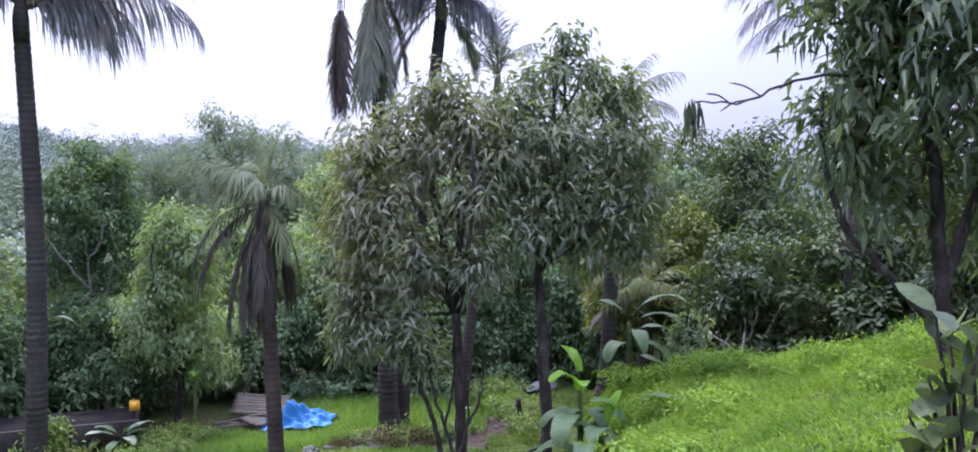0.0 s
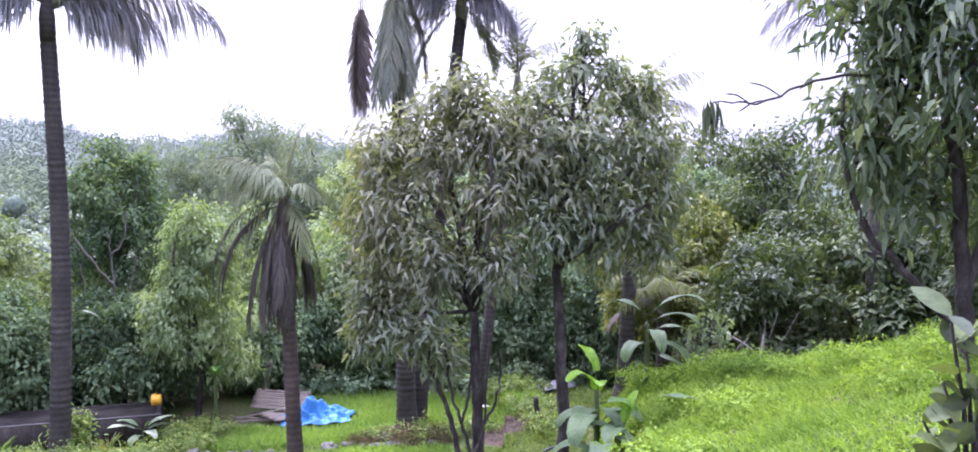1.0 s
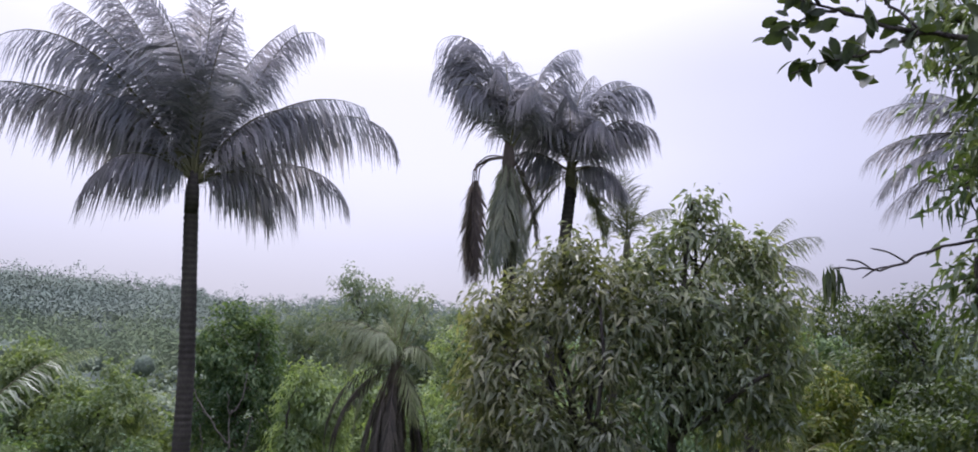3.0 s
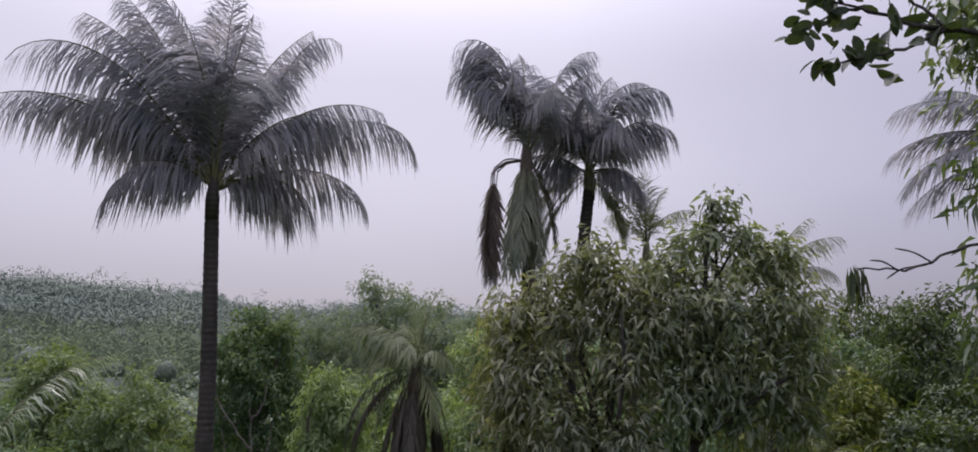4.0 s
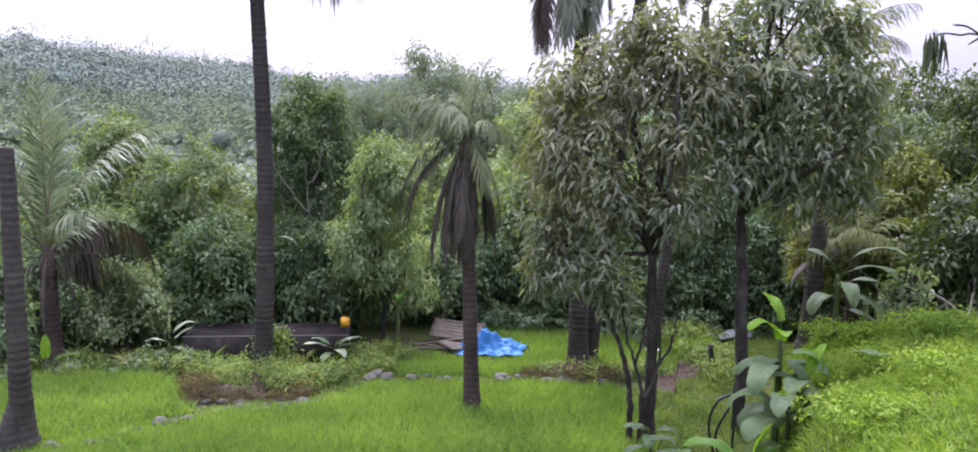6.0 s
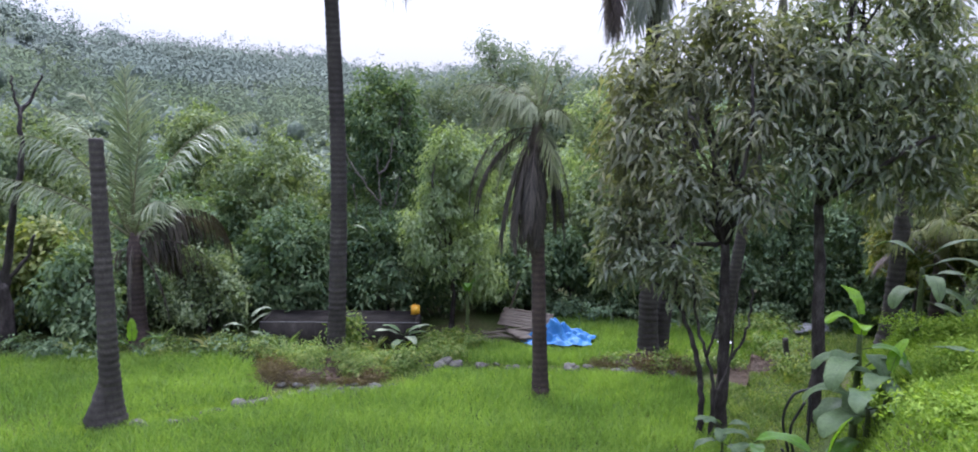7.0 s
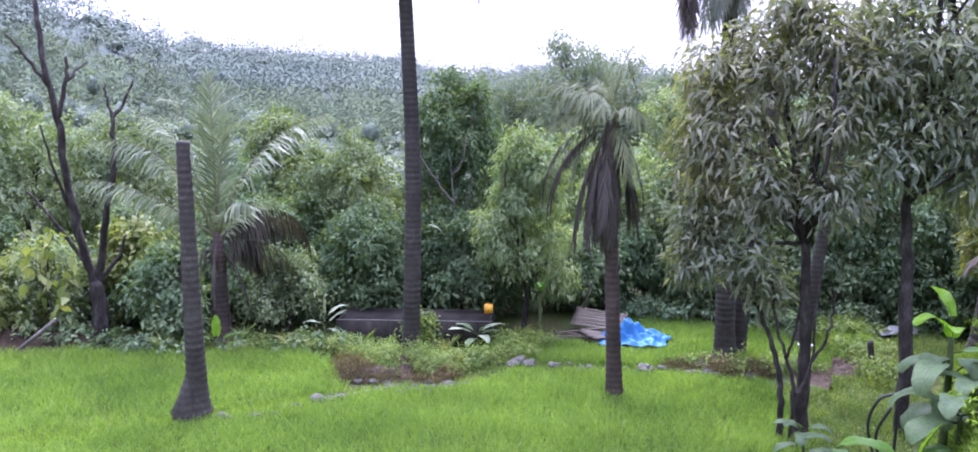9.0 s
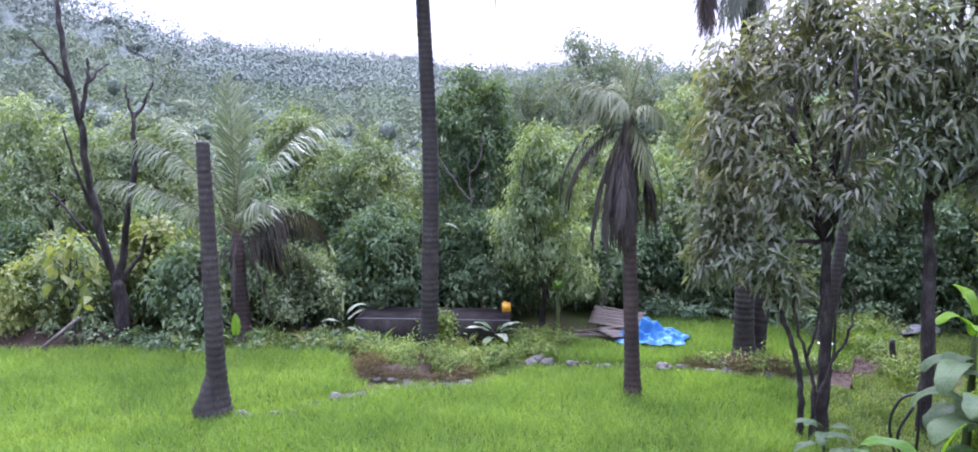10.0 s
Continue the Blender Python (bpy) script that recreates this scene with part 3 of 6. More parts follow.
RIDGE_EL = [1.0, 1.5, 1.5, 1.6, 2.0, 2.5, 2.6, 2.2, 2.1, 2.8, 3.5, 3.5, 3.8, 4.4, 5.7, 7.3, 8.5, 6.0, 1.0]


def ridge_range(az):
    return np.interp(az, [-180, 40, 46, 60, 180], [270, 270, 190, 170, 270])


def ground_height(x, y):
    x, y = np.asarray(x, float), np.asarray(y, float)
    r = np.hypot(x, y)
    az = np.degrees(np.arctan2(-x, y))
    # grassy bank beside the paddies
    foot = -0.1 + 0.12 * (y - 6)
    plane = 3.06 + 0.383 * x - 0.152 * y
    crest = 20.8 - 1.3 * x
    plane = plane - 0.30 * np.maximum(0, y - crest)
    plane = plane - 0.27 * smooth_step(3.3, 4.7, x) * smooth_step(7.5, 11, y) - 0.55 * np.maximum(0, x - 6.15)
    plane = np.clip(plane, 0.35, 4.4)
    front = smooth_step(-3, 5, y) * (1 - smooth_step(30, 45, r))
    z = plane * smooth_step(0.0, 1.6, x - foot) * front
    z = np.maximum(z, np.where(x > 0, 0.3, 0) * front)
    # the terrace that the viewer stands on
    z = np.maximum(z, 3.9 * (1 - smooth_step(2.0, 8.5, r)) + 0.0)
    z = np.where(y < -1, np.maximum(z, 3.9 * smooth_step(1, 4, -y) * (1 - smooth_step(30, 60, r))), z)
    # wooded slopes and the ridge
    R = ridge_range(az)
    top = (R * np.tan(np.radians(np.interp(az, RIDGE_AZ, RIDGE_EL))) + 5.5)
    k = np.clip((r - 32) / (R - 32), 0, 1)
    hill = top * k ** 1.6 * smooth_step(32, 60, r)
    hill = np.where(r > R, top * np.exp(-(r - R) / 260), hill)
    wave = 1.2 * np.sin(x * 0.061 + 1) * np.cos(y * 0.053) * smooth_step(45, 90, r)
    lump = 0.05 * (np.sin(x * 1.9 + y) + np.sin(y * 2.3 - x * 1.1)) * smooth_step(0.2, 1.5, z) * (1 - smooth_step(20, 30, r))
    return z + hill + wave + lump


def make_ground():
    rr = np.concatenate([[0.4, 1.0], np.geomspace(1.8, 1600, 150)])
    na = 320
    a = np.arange(na) * 2 * np.pi / na
    R, A = np.meshgrid(rr, a, indexing="ij")
    x, y = -R * np.sin(A), R * np.cos(A)
    v = np.stack([x, y, ground_height(x, y)], -1).reshape(-1, 3)
    i, j = np.meshgrid(np.arange(len(rr) - 1), np.arange(na), indexing="ij")
    k = (j + 1) % na
    f = np.stack([i * na + j, (i + 1) * na + j, (i + 1) * na + k, i * na + k], -1).reshape(-1, 4)
    centre = len(v)
    v = np.concatenate([v, [[0, 0, float(ground_height(0, 0))]]])
    jj = np.arange(na)
    fan = np.stack([(jj + 1) % na, jj, np.full(na, centre)], -1)
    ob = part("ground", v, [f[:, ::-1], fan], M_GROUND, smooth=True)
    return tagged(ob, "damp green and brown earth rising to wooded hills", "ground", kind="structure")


make_ground()


def inside(poly, p):
    poly = np.asarray(poly, float)
    x, y = p[:, 0], p[:, 1]
    hit = np.zeros(len(p), bool)
    j = len(poly) - 1
    for i in range(len(poly)):
        xi, yi = poly[i]
        xj, yj = poly[j]
        c = ((yi > y) != (yj > y)) & (x < (xj - xi) * (y - yi) / (yj - yi + 1e-12) + xi)
        hit ^= c
        j = i
    return hit


def scatter(poly, density):
    poly = np.asarray(poly, float)
    lo, hi = poly.min(0), poly.max(0)
    n = int((hi - lo).prod() * density)
    p = lo + rng.random((n, 2)) * (hi - lo)
    p = p[inside(poly, p)]
    return np.stack([p[:, 0], p[:, 1], ground_height(p[:, 0], p[:, 1])], 1)


def blade_field(name, label, poly, density, height, width, mat, lean=0.35, sag=0.5, clump=0.35):
    p = scatter(poly, density)
    n = len(p)
    patch = 0.5 + 0.5 * np.sin(p[:, 0] * 2.1 + 1.3 * np.sin(p[:, 1] * 1.7)) * np.sin(p[:, 1] * 2.6 + p[:, 0])
    h = height * (0.7 + 0.45 * rng.random(n)) * (1 - clump + clump * patch)
    way = rng.standard_normal((n, 3)) * lean
    way[:, 2] = 1
    p[:, 2] -= 0.01
    v, f = grass_blades(p, way, h, width, sag * (0.4 + rng.random(n)))
    return tagged(part(name, v, f, mat), label, "grass", kind="stuff")


# ---------------------------------------------------------------- helpers for the planting
def polar(az, d, z=None):
    """A place az degrees left of +y and d metres off; on the ground unless z is given."""
    x, y = -d * math.sin(az * DEG), d * math.cos(az * DEG)
    return (x, y, float(ground_height(x, y)) if z is None else z)


def on_ground(x, y, dz=0.0):
    return (x, y, float(ground_height(x, y)) + dz)


def blob_lobes(w, z0, z1, n, seed, taper=0.7):
    """Many leafy bosses of differing size over a crown w wide from z0 to z1, with hollows between them."""
    g = np.random.default_rng(seed)
    out = []
    count = int(n * 2.6)
    h = z1 - z0
    for i in range(count):
        t = (i + 0.5) / count
        a = i * 2.4 + 0.5 * g.random()
        rad = w * (0.11 + 0.10 * g.random())
        reach = w / 2 * (1 - taper * max(0.0, t - 0.45) * 1.5) * (0.55 + 0.42 * g.random())
        z = z0 + h * (0.08 + 0.80 * t + 0.05 * g.standard_normal())
        out.append((math.cos(a) * reach, math.sin(a) * reach * 0.85, z, rad * (0.9 + 0.4 * g.random()), rad, rad * (0.7 + 0.4 * g.random())))
    g.shuffle(out)
    out.append((0, 0, z0 + h * 0.5, w * 0.22, w * 0.2, h * 0.33))
    return [tuple(q) for q in out]


SMALL = (0.11, 0.05, dict(spread=0.22, droop=0.15, hang=0.1))
MEDIUM = (0.15, 0.068, dict(spread=0.22, droop=0.25, hang=0.25, inner=0.35, ragged=0.25))

LONG = (0.185, 0.055, dict(spread=0.24, droop=0.35, hang=0.3, inner=0.15, ragged=0.42, whorl=0.75, flat=0.5))
DROOPING = (0.18, 0.062, dict(spread=0.26, droop=0.45, hang=0.35, inner=0.2, ragged=0.5, whorl=0.8))


def bush(name, label, x, y, w, z0, z1, mat, leaf, n=7, clumps=420, per=13, seed=1, r=0.07, bark=None, category="tree", twig=0, taper=0.7):
    g = float(ground_height(x, y))
    lobes = blob_lobes(w, z0 - g, z1 - g, n, seed, taper)
    h = max(0.25, z0 - g + (z1 - z0) * 0.2)
    return tree(name, label, (x, y, g), [(0, 0, -0.1), (0.06, 0.03, h * 0.5), (0.0, 0.0, h)], r, lobes, mat, leaf, int(clumps * 0.85), per, bark, category=category, twig=twig)


# ---------------------------------------------------------------- paddies and grass
PADDY_NEAR = [(-15.5, 5.0), (-14.2, 6.8), (-10.25, 10.6), (-8.5, 13.0), (-6.7, 14.3), (-6.2, 15.7), (-3.3, 16.7), (-1.3, 17.0), (-0.5, 15.6), (-0.2, 13.0), (-0.6, 10.6), (-4, 9.2), (-8, 7.2), (-10, 4.6)]
PADDY_LEFT = [(-15.8, 5.3), (-22, 8.6), (-20.5, 11.2), (-17.8, 11.9), (-14.8, 13.4), (-11.6, 14.9), (-10.3, 14.7), (-9.5, 13.9), (-8.8, 13.2), (-10.5, 10.9), (-14.4, 7.1)]
PADDY_BACK = [(-6.8, 16.5), (-6.9, 17.9), (-5.9, 18.2), (-3.7, 18.2), (-3.5, 19.4), (-5.2, 19.9), (-5.2, 21.4), (-4.2, 21.6), (0.6, 21.4), (0.9, 19.4), (-0.5, 18.4), (-1.4, 17.7), (-3.2, 17.35), (-5.0, 16.6)]
blade_field("rice_field", "bright green young rice standing in a paddy", PADDY_NEAR, 860, 0.34, 0.015, M_RICE)
blade_field("rice_field", "bright green young rice in the farther paddy", PADDY_LEFT, 740, 0.32, 0.016, M_RICE)
blade_field("rice_field", "bright green young rice behind a stone bund", PADDY_BACK, 800, 0.30, 0.018, M_RICE)
BANK = [(0.75, 8.0), (1.1, 12), (1.7, 15.5), (2.2, 18.2), (3.6, 17.6), (5.2, 15.2), (7.2, 12.6), (8.5, 10.0), (6.8, 6.6), (4.6, 5.0), (2.2, 5.2)]
blade_field("bank_grass", "lush bright green grass on a sloping bank", BANK, 1000, 0.24, 0.017, M_GRASS, 0.75, 1.0, 0.6)

FOOT = [(-0.5, 9.6), (-0.15, 13.0), (-0.4, 15.6), (-1.0, 17.0), (0.2, 17.2), (1.8, 18.6), (1.1, 21), (2.6, 22.5), (3.5, 20), (2.4, 18.2), (1.8, 15.5), (1.2, 12), (0.9, 8.5)]
blade_field("bank_grass", "rough green grass at the foot of the bank", FOOT, 900, 0.22, 0.016, M_WEED, 0.6, 0.9, 0.7)


BUND = [(-15.7, 5.0), (-14.4, 6.9), (-10.6, 10.75), (-9.3, 12.6), (-9.05, 12.4), (-10.2, 10.7), (-14.1, 6.8), (-15.3, 5.0)]
blade_field("bund_grass", "green grass along the low paddy bund", BUND, 1500, 0.30, 0.016, M_GRASS, 0.5, 0.8, 0.5)

BUND_FAR = [(-8.9, 13.2), (-8.4, 13.0), (-6.6, 14.3), (-6.1, 15.7), (-3.3, 16.7), (-1.3, 17.0), (-1.4, 17.7), (-3.2, 17.35), (-5.0, 16.6), (-6.8, 16.5), (-7.2, 15.3), (-7.8, 14.3)]
blade_field("bund_grass", "rough green grass among bund stones", BUND_FAR, 800, 0.22, 0.016, M_WEED, 0.6, 0.9, 0.5)


def weeds(name, label, spots, mat, length, width, clumps, per, hang=0.0, category="weeds"):
    """Low leafy growth over spots of (x, y, radius, height)."""
    lobes = [(x, y, float(ground_height(x, y)) + h * 0.45, r, r, h * 0.6) for x, y, r, h in spots]
    v, f = crown_leaves(lobes, clumps, per, length, width, spread=0.1, droop=0.15, hang=hang, inner=0.1, ragged=0.25, flat=0.55)
    return tagged(part(name, v, f, mat), label, category, kind="stuff")


weeds("bank_weeds", "low bright green weeds among bank grass", [(2.0 + 0.62 * i + 0.5 * math.sin(i * 2.1), 9.0 + (i % 5) * 1.5, 0.75, 0.32) for i in range(9)]
      + [(2.6 + i * 0.5, 15.4 - i * 0.7, 0.55, 0.35) for i in range(6)], M_GRASS, 0.07, 0.028, 2900, 9)
weeds("bund_weeds", "mixed green weeds along the paddy bund", [(-9.2, 15.2, 0.5, 0.42), (-8.3, 16.0, 0.5, 0.3), (-7.7, 14.6, 0.35, 0.3), (-7.2, 15.9, 0.6, 0.4), (-6.6, 16.7, 0.5, 0.36), (-10.4, 15.4, 0.5, 0.4),
      (-11.4, 15.2, 0.5, 0.36), (-12.5, 14.7, 0.6, 0.36), (-13.8, 14.2, 0.6, 0.3), (-6.5, 17.7, 0.5, 0.45), (-7.1, 17.2, 0.5, 0.45), (-8.9, 14.6, 0.4, 0.3)], M_WEED, 0.085, 0.03, 1700, 10)
weeds("bund_weeds", "bright weeds over an earth mound", [(-9.7, 15.1, 0.5, 0.26), (-7.7, 15.3, 0.5, 0.42), (-7.5, 14.9, 0.4, 0.4), (-9.3, 15.4, 0.4, 0.2), (-9.5, 14.7, 0.4, 0.35), (-9.05, 14.95, 0.35, 0.36), (-7.95, 15.15, 0.35, 0.42), (-8.5, 14.4, 0.3, 0.36), (-9.5, 15.5, 0.5, 0.32), (-7.4, 15.4, 0.5, 0.34), (-8.8, 14.7, 0.4, 0.55), (-9.2, 14.6, 0.35, 0.5), (-8.3, 14.95, 0.4, 0.6), (-7.9, 14.7, 0.3, 0.5)], M_WEED, 0.065, 0.024, 2600, 9)
weeds("bund_weeds", "green and dry weeds round a palm foot", [(-1.8, 17.6, 0.6, 0.4), (-1.2, 17.9, 0.5, 0.35), (-2.8, 17.6, 0.5, 0.3), (-0.6, 18.4, 0.7, 0.3), (0.6, 18.8, 0.8, 0.4), (0.9, 17.2, 0.6, 0.4), (0.2, 20.6, 0.9, 0.4)], M_WEED, 0.11, 0.035, 800, 9)
weeds("edge_undergrowth", "dim undergrowth along the field edge", [(-19 + i * 1.05, 12.6 + i * 0.33 + 0.4 * math.sin(i), 0.6, 0.4) for i in range(9)]
      + [(-7 + i * 0.95, 21.8 + 0.5 * math.sin(i * 1.9), 0.8, 0.6) for i in range(9)], M_DARK, 0.15, 0.055, 1100, 9)
weeds("dry_grass", "dry brown grass on the bund", [(-9.2, 14.2, 0.4, 0.2), (-7.6, 14.3, 0.4, 0.18), (-2.0, 17.3, 0.4, 0.3), (-8.4, 13.9, 0.4, 0.15), (-9.5, 14.0, 0.3, 0.2), (-3.0, 17.2, 0.4, 0.2), (-1.5, 17.5, 0.4, 0.3), (-9.45, 14.25, 0.4, 0.4), (-9.1, 13.9, 0.35, 0.3), (-7.3, 14.6, 0.3, 0.25)], M_DRYGRASS, 0.16, 0.012, 900, 10)


def mound(name, label, x, y, rx, ry, h, mat, turn=0.0, lumps=0.3):
    na, nr = 110, 26
    a, r = np.meshgrid(np.arange(na) * 2 * np.pi / na, np.linspace(0, 1, nr), indexing="ij")
    edge = 1 + 0.15 * np.sin(3 * a + x) + 0.1 * np.sin(7 * a + y)
    px, py = rx * r * edge * np.cos(a), ry * r * edge * np.sin(a)
    pz = h * (1 - r ** 2) * (1 + lumps * np.sin(px * 5 + 1) * np.cos(py * 6)) - 0.04 * r
    pz += (1 - r ** 4) * (0.035 * np.abs(np.sin(9 * px + 3 * py + 2 * np.sin(7 * py))) * np.abs(np.cos(11 * py - 4 * px)) + 0.02 * np.sin(23 * px + 9 * py) * np.sin(19 * py - 13 * px) + 0.012 * rng.standard_normal(px.shape))
    ca, sa = math.cos(turn * DEG), math.sin(turn * DEG)
    wx, wy = x + px * ca - py * sa, y + px * sa + py * ca
    v = np.stack([wx, wy, ground_height(wx, wy) + pz + 0.02], -1).reshape(-1, 3)
    i, j = np.meshgrid(np.arange(na), np.arange(nr - 1), indexing="ij")
    k = (i + 1) % na
    f = np.stack([i * nr + j, i * nr + j + 1, k * nr + j + 1, k * nr + j], -1).reshape(-1, 4)
    ob = part(name, v, [f], mat, smooth=True)
    return tagged(ob, label, "soil", kind="structure")


mound("soil_mound", "brown earth mound beneath a tall palm", -8.45, 14.75, 1.5, 0.9, 0.26, M_SOIL, 40)
mound("soil_mound", "low brown earth mound round palm feet", -2.25, 17.75, 1.1, 0.7, 0.22, M_SOIL, 10)
mound("soil_path", "bare reddish wet earth path", 0.2, 17.9, 1.3, 0.75, 0.06, M_SOIL, -15)
mound("soil_bank", "dark wet earth bank at the field edge", -18.2, 12.9, 2.0, 0.45, 0.25, M_SOIL, 25)


# ---------------------------------------------------------------- stones of the bund
def stone_mesh(seed):
    g = np.random.default_rng(seed)
    bm = bmesh.new()
    bmesh.ops.create_icosphere(bm, subdivisions=2, radius=0.5)
    off = g.random(3) * 10
    for v in bm.verts:
        n = noise.noise(v.co * 1.6 + Vector(off))
        v.co *= 1 + 0.5 * n + 0.18 * noise.noise(v.co * 5 + Vector(off))
        v.co.x *= 1.25
        v.co.z *= 0.62
    v = np.array([v.co[:] for v in bm.verts])
    f = np.array([[x.index for x in q.verts] for q in bm.faces])
    bm.free()
    return mesh_data("stone", v, [f], M_STONE)


STONES = [stone_mesh(s) for s in range(5)]
stone_rows = [([(-10.05, 10.95), (-8.95, 12.4), (-8.3, 13.2), (-7.4, 13.75), (-6.9, 14.4)], 34, 0.2),
              ([(-6.75, 16.0), (-6.0, 16.25)], 9, 0.24), ([(-5.6, 16.35), (-4.4, 16.5), (-3.2, 17.0), (-2.3, 17.15), (-1.5, 17.3)], 30, 0.19),
              ([(-8.9, 13.9), (-8.0, 13.9), (-7.2, 14.4)], 12, 0.18), ([(-9.7, 14.2), (-8.9, 14.15), (-8.2, 14.2), (-7.5, 14.6), (-7.2, 15.1)], 22, 0.13)]
for line, count, size in stone_rows:
    p = bend(line, 12)
    for k in range(count):
        q = p[int((k + rng.random() * 0.8) / count * (len(p) - 1))]
        s = size * (0.6 + 0.8 * rng.random())
        ob = new("stone", STONES[rng.integers(5)])
        x, y = q[0] + rng.normal(0, 0.09), q[1] + rng.normal(0, 0.09)
        ob.matrix_world = pose(*on_ground(x, y, s * 0.22), rng.normal(0, 12), rng.normal(0, 12), rng.random() * 360) @ Matrix.Diagonal((s, s, s, 1))
        tagged(ob, "grey mossy field stone on the bund", "stone", "bund stones")


# ---------------------------------------------------------------- water tank, can, tarpaulin, panels
def box(x0, y0, z0, x1, y1, z1, bevel=0.01, cuts=0):
    bm = bmesh.new()
    bmesh.ops.create_cube(bm, size=1)
    for v in bm.verts:
        v.co = Vector(((x0 + x1) / 2 + v.co.x * (x1 - x0), (y0 + y1) / 2 + v.co.y * (y1 - y0), (z0 + z1) / 2 + v.co.z * (z1 - z0)))
    if bevel:
        bmesh.ops.bevel(bm, geom=list(bm.edges), offset=bevel, segments=2, affect='EDGES')
    bm.verts.index_update()
    v = np.array([q.co[:] for q in bm.verts])
    tri = [np.array([x.index for x in q.verts]) for q in bm.faces]
    bm.free()
    return v, [np.array([t for t in tri if len(t) == n]) for n in (3, 4) if any(len(t) == n for t in tri)]


def water_tank():
    ob = root("water_tank", on_ground(-9.15, 16.48), "low covered tank of blackened concrete with pale rim", "water tank", turn=20.5)
    L, D, H, T = 3.7, 1.25, 0.63, 0.10
    part("front_wall", *box(-L / 2, 0, -0.1, L / 2, T, H), M_BASIN, ob)
    part("back_wall", *box(-L / 2, D - T, -0.1, L / 2, D, H), M_BASIN, ob)
    part("side_wall", *box(-L / 2, T, -0.1, -L / 2 + T, D - T, H), M_BASIN, ob)
    part("side_wall", *box(L / 2 - T, T, -0.1, L / 2, D - T, H), M_BASIN, ob)
    part("rim", *box(-L / 2 - 0.01, -0.012, H + 0.001, L / 2 + 0.02, T * 0.5, H + 0.018), M_RIM, ob, "pale cement rim")
    part("cover", *box(-L / 2 + T + 0.002, T + 0.002, H - 0.12, L / 2 - T - 0.002, D - T - 0.002, H - 0.01, 0.01), M_BASIN, ob, "dark stained concrete cover")
    return ob


water_tank()


def jerry_can(place, turn):
    ob = root("jerry_can", place, "yellow plastic jerry can on the tank rim", "jerry can", turn=turn)
    part("body", *box(-0.105, -0.07, 0, 0.105, 0.07, 0.235, 0.012), M_YELLOW, ob)
    part("handle", *tube(bend([(-0.07, 0, 0.23), (-0.06, 0, 0.262), (0.0, 0, 0.265), (0.015, 0, 0.23)], 5), 0.009, 8), M_YELLOW, ob, smooth=True)
    part("spout", *tube([(0.07, 0, 0.23), (0.07, 0, 0.255)], 0.018, 10), M_YELLOW, ob)
    part("cap", *tube([(0.07, 0, 0.255), (0.07, 0, 0.272)], 0.021, 10), M_CAP, ob, "dark screw cap")
    return ob


jerry_can((-7.87, 17.98, float(ground_height(-9.15, 16.48)) + 0.602), 21)


def tarpaulin():
    nx, ny = 96, 64
    u, w = np.meshgrid(np.linspace(-1, 1, nx), np.linspace(-1, 1, ny), indexing="ij")
    x, y = u * 0.86, w * 0.58
    r = np.sqrt((u * 0.98) ** 2 + (w * 0.98) ** 2)
    z = 0.34 * np.exp(-((u + 0.15) ** 2) / 0.30 - (w - 0.1) ** 2 / 0.42) + 0.22 * np.exp(-((u - 0.55) ** 2) / 0.08 - (w + 0.1) ** 2 / 0.3)
    folds = 0.13 * np.abs(np.sin(5.2 * u + 3.1 * w + 1.2 * np.sin(3 * w))) + 0.09 * np.abs(np.sin(9 * w - 4 * u + 2 * np.sin(4 * u))) + 0.03 * np.sin(17 * u + 11 * w)
    z = z + folds * (1 - 0.5 * r) + 0.02
    g = np.random.default_rng(5)
    for k in range(34):      # sharp creases
        a, c0 = g.random() * 3.14, g.normal(0, 0.6)
        s = u * math.cos(a) + w * math.sin(a) - c0
        z = z + 0.10 * np.maximum(0, 1 - np.abs(s) / (0.05 + 0.09 * g.random())) * g.choice([-0.6, 1])
    ex = 1 + 0.14 * np.sin(4 * np.arctan2(w, u) + 0.7) * r
    v = np.stack([x * ex, y * ex, np.maximum(z * 0.74 * np.clip(1.3 - r * 0.95, 0.15, 1), 0.02)], -1).reshape(-1, 3)
    i, j = np.meshgrid(np.arange(nx - 1), np.arange(ny - 1), indexing="ij")
    f = np.stack([i * ny + j, (i + 1) * ny + j, (i + 1) * ny + j + 1, i * ny + j + 1], -1).reshape(-1, 4)
    ob = part("tarpaulin", v, [f], M_TARP)
    ob.matrix_world = pose(*on_ground(-4.5, 19.1, 0.03), 0, 0, 24)
    mod = ob.modifiers.new("thickness", 'SOLIDIFY')
    mod.thickness = 0.008
    return tagged(ob, "crumpled bright blue tarpaulin over a heap", "tarpaulin")


tarpaulin()


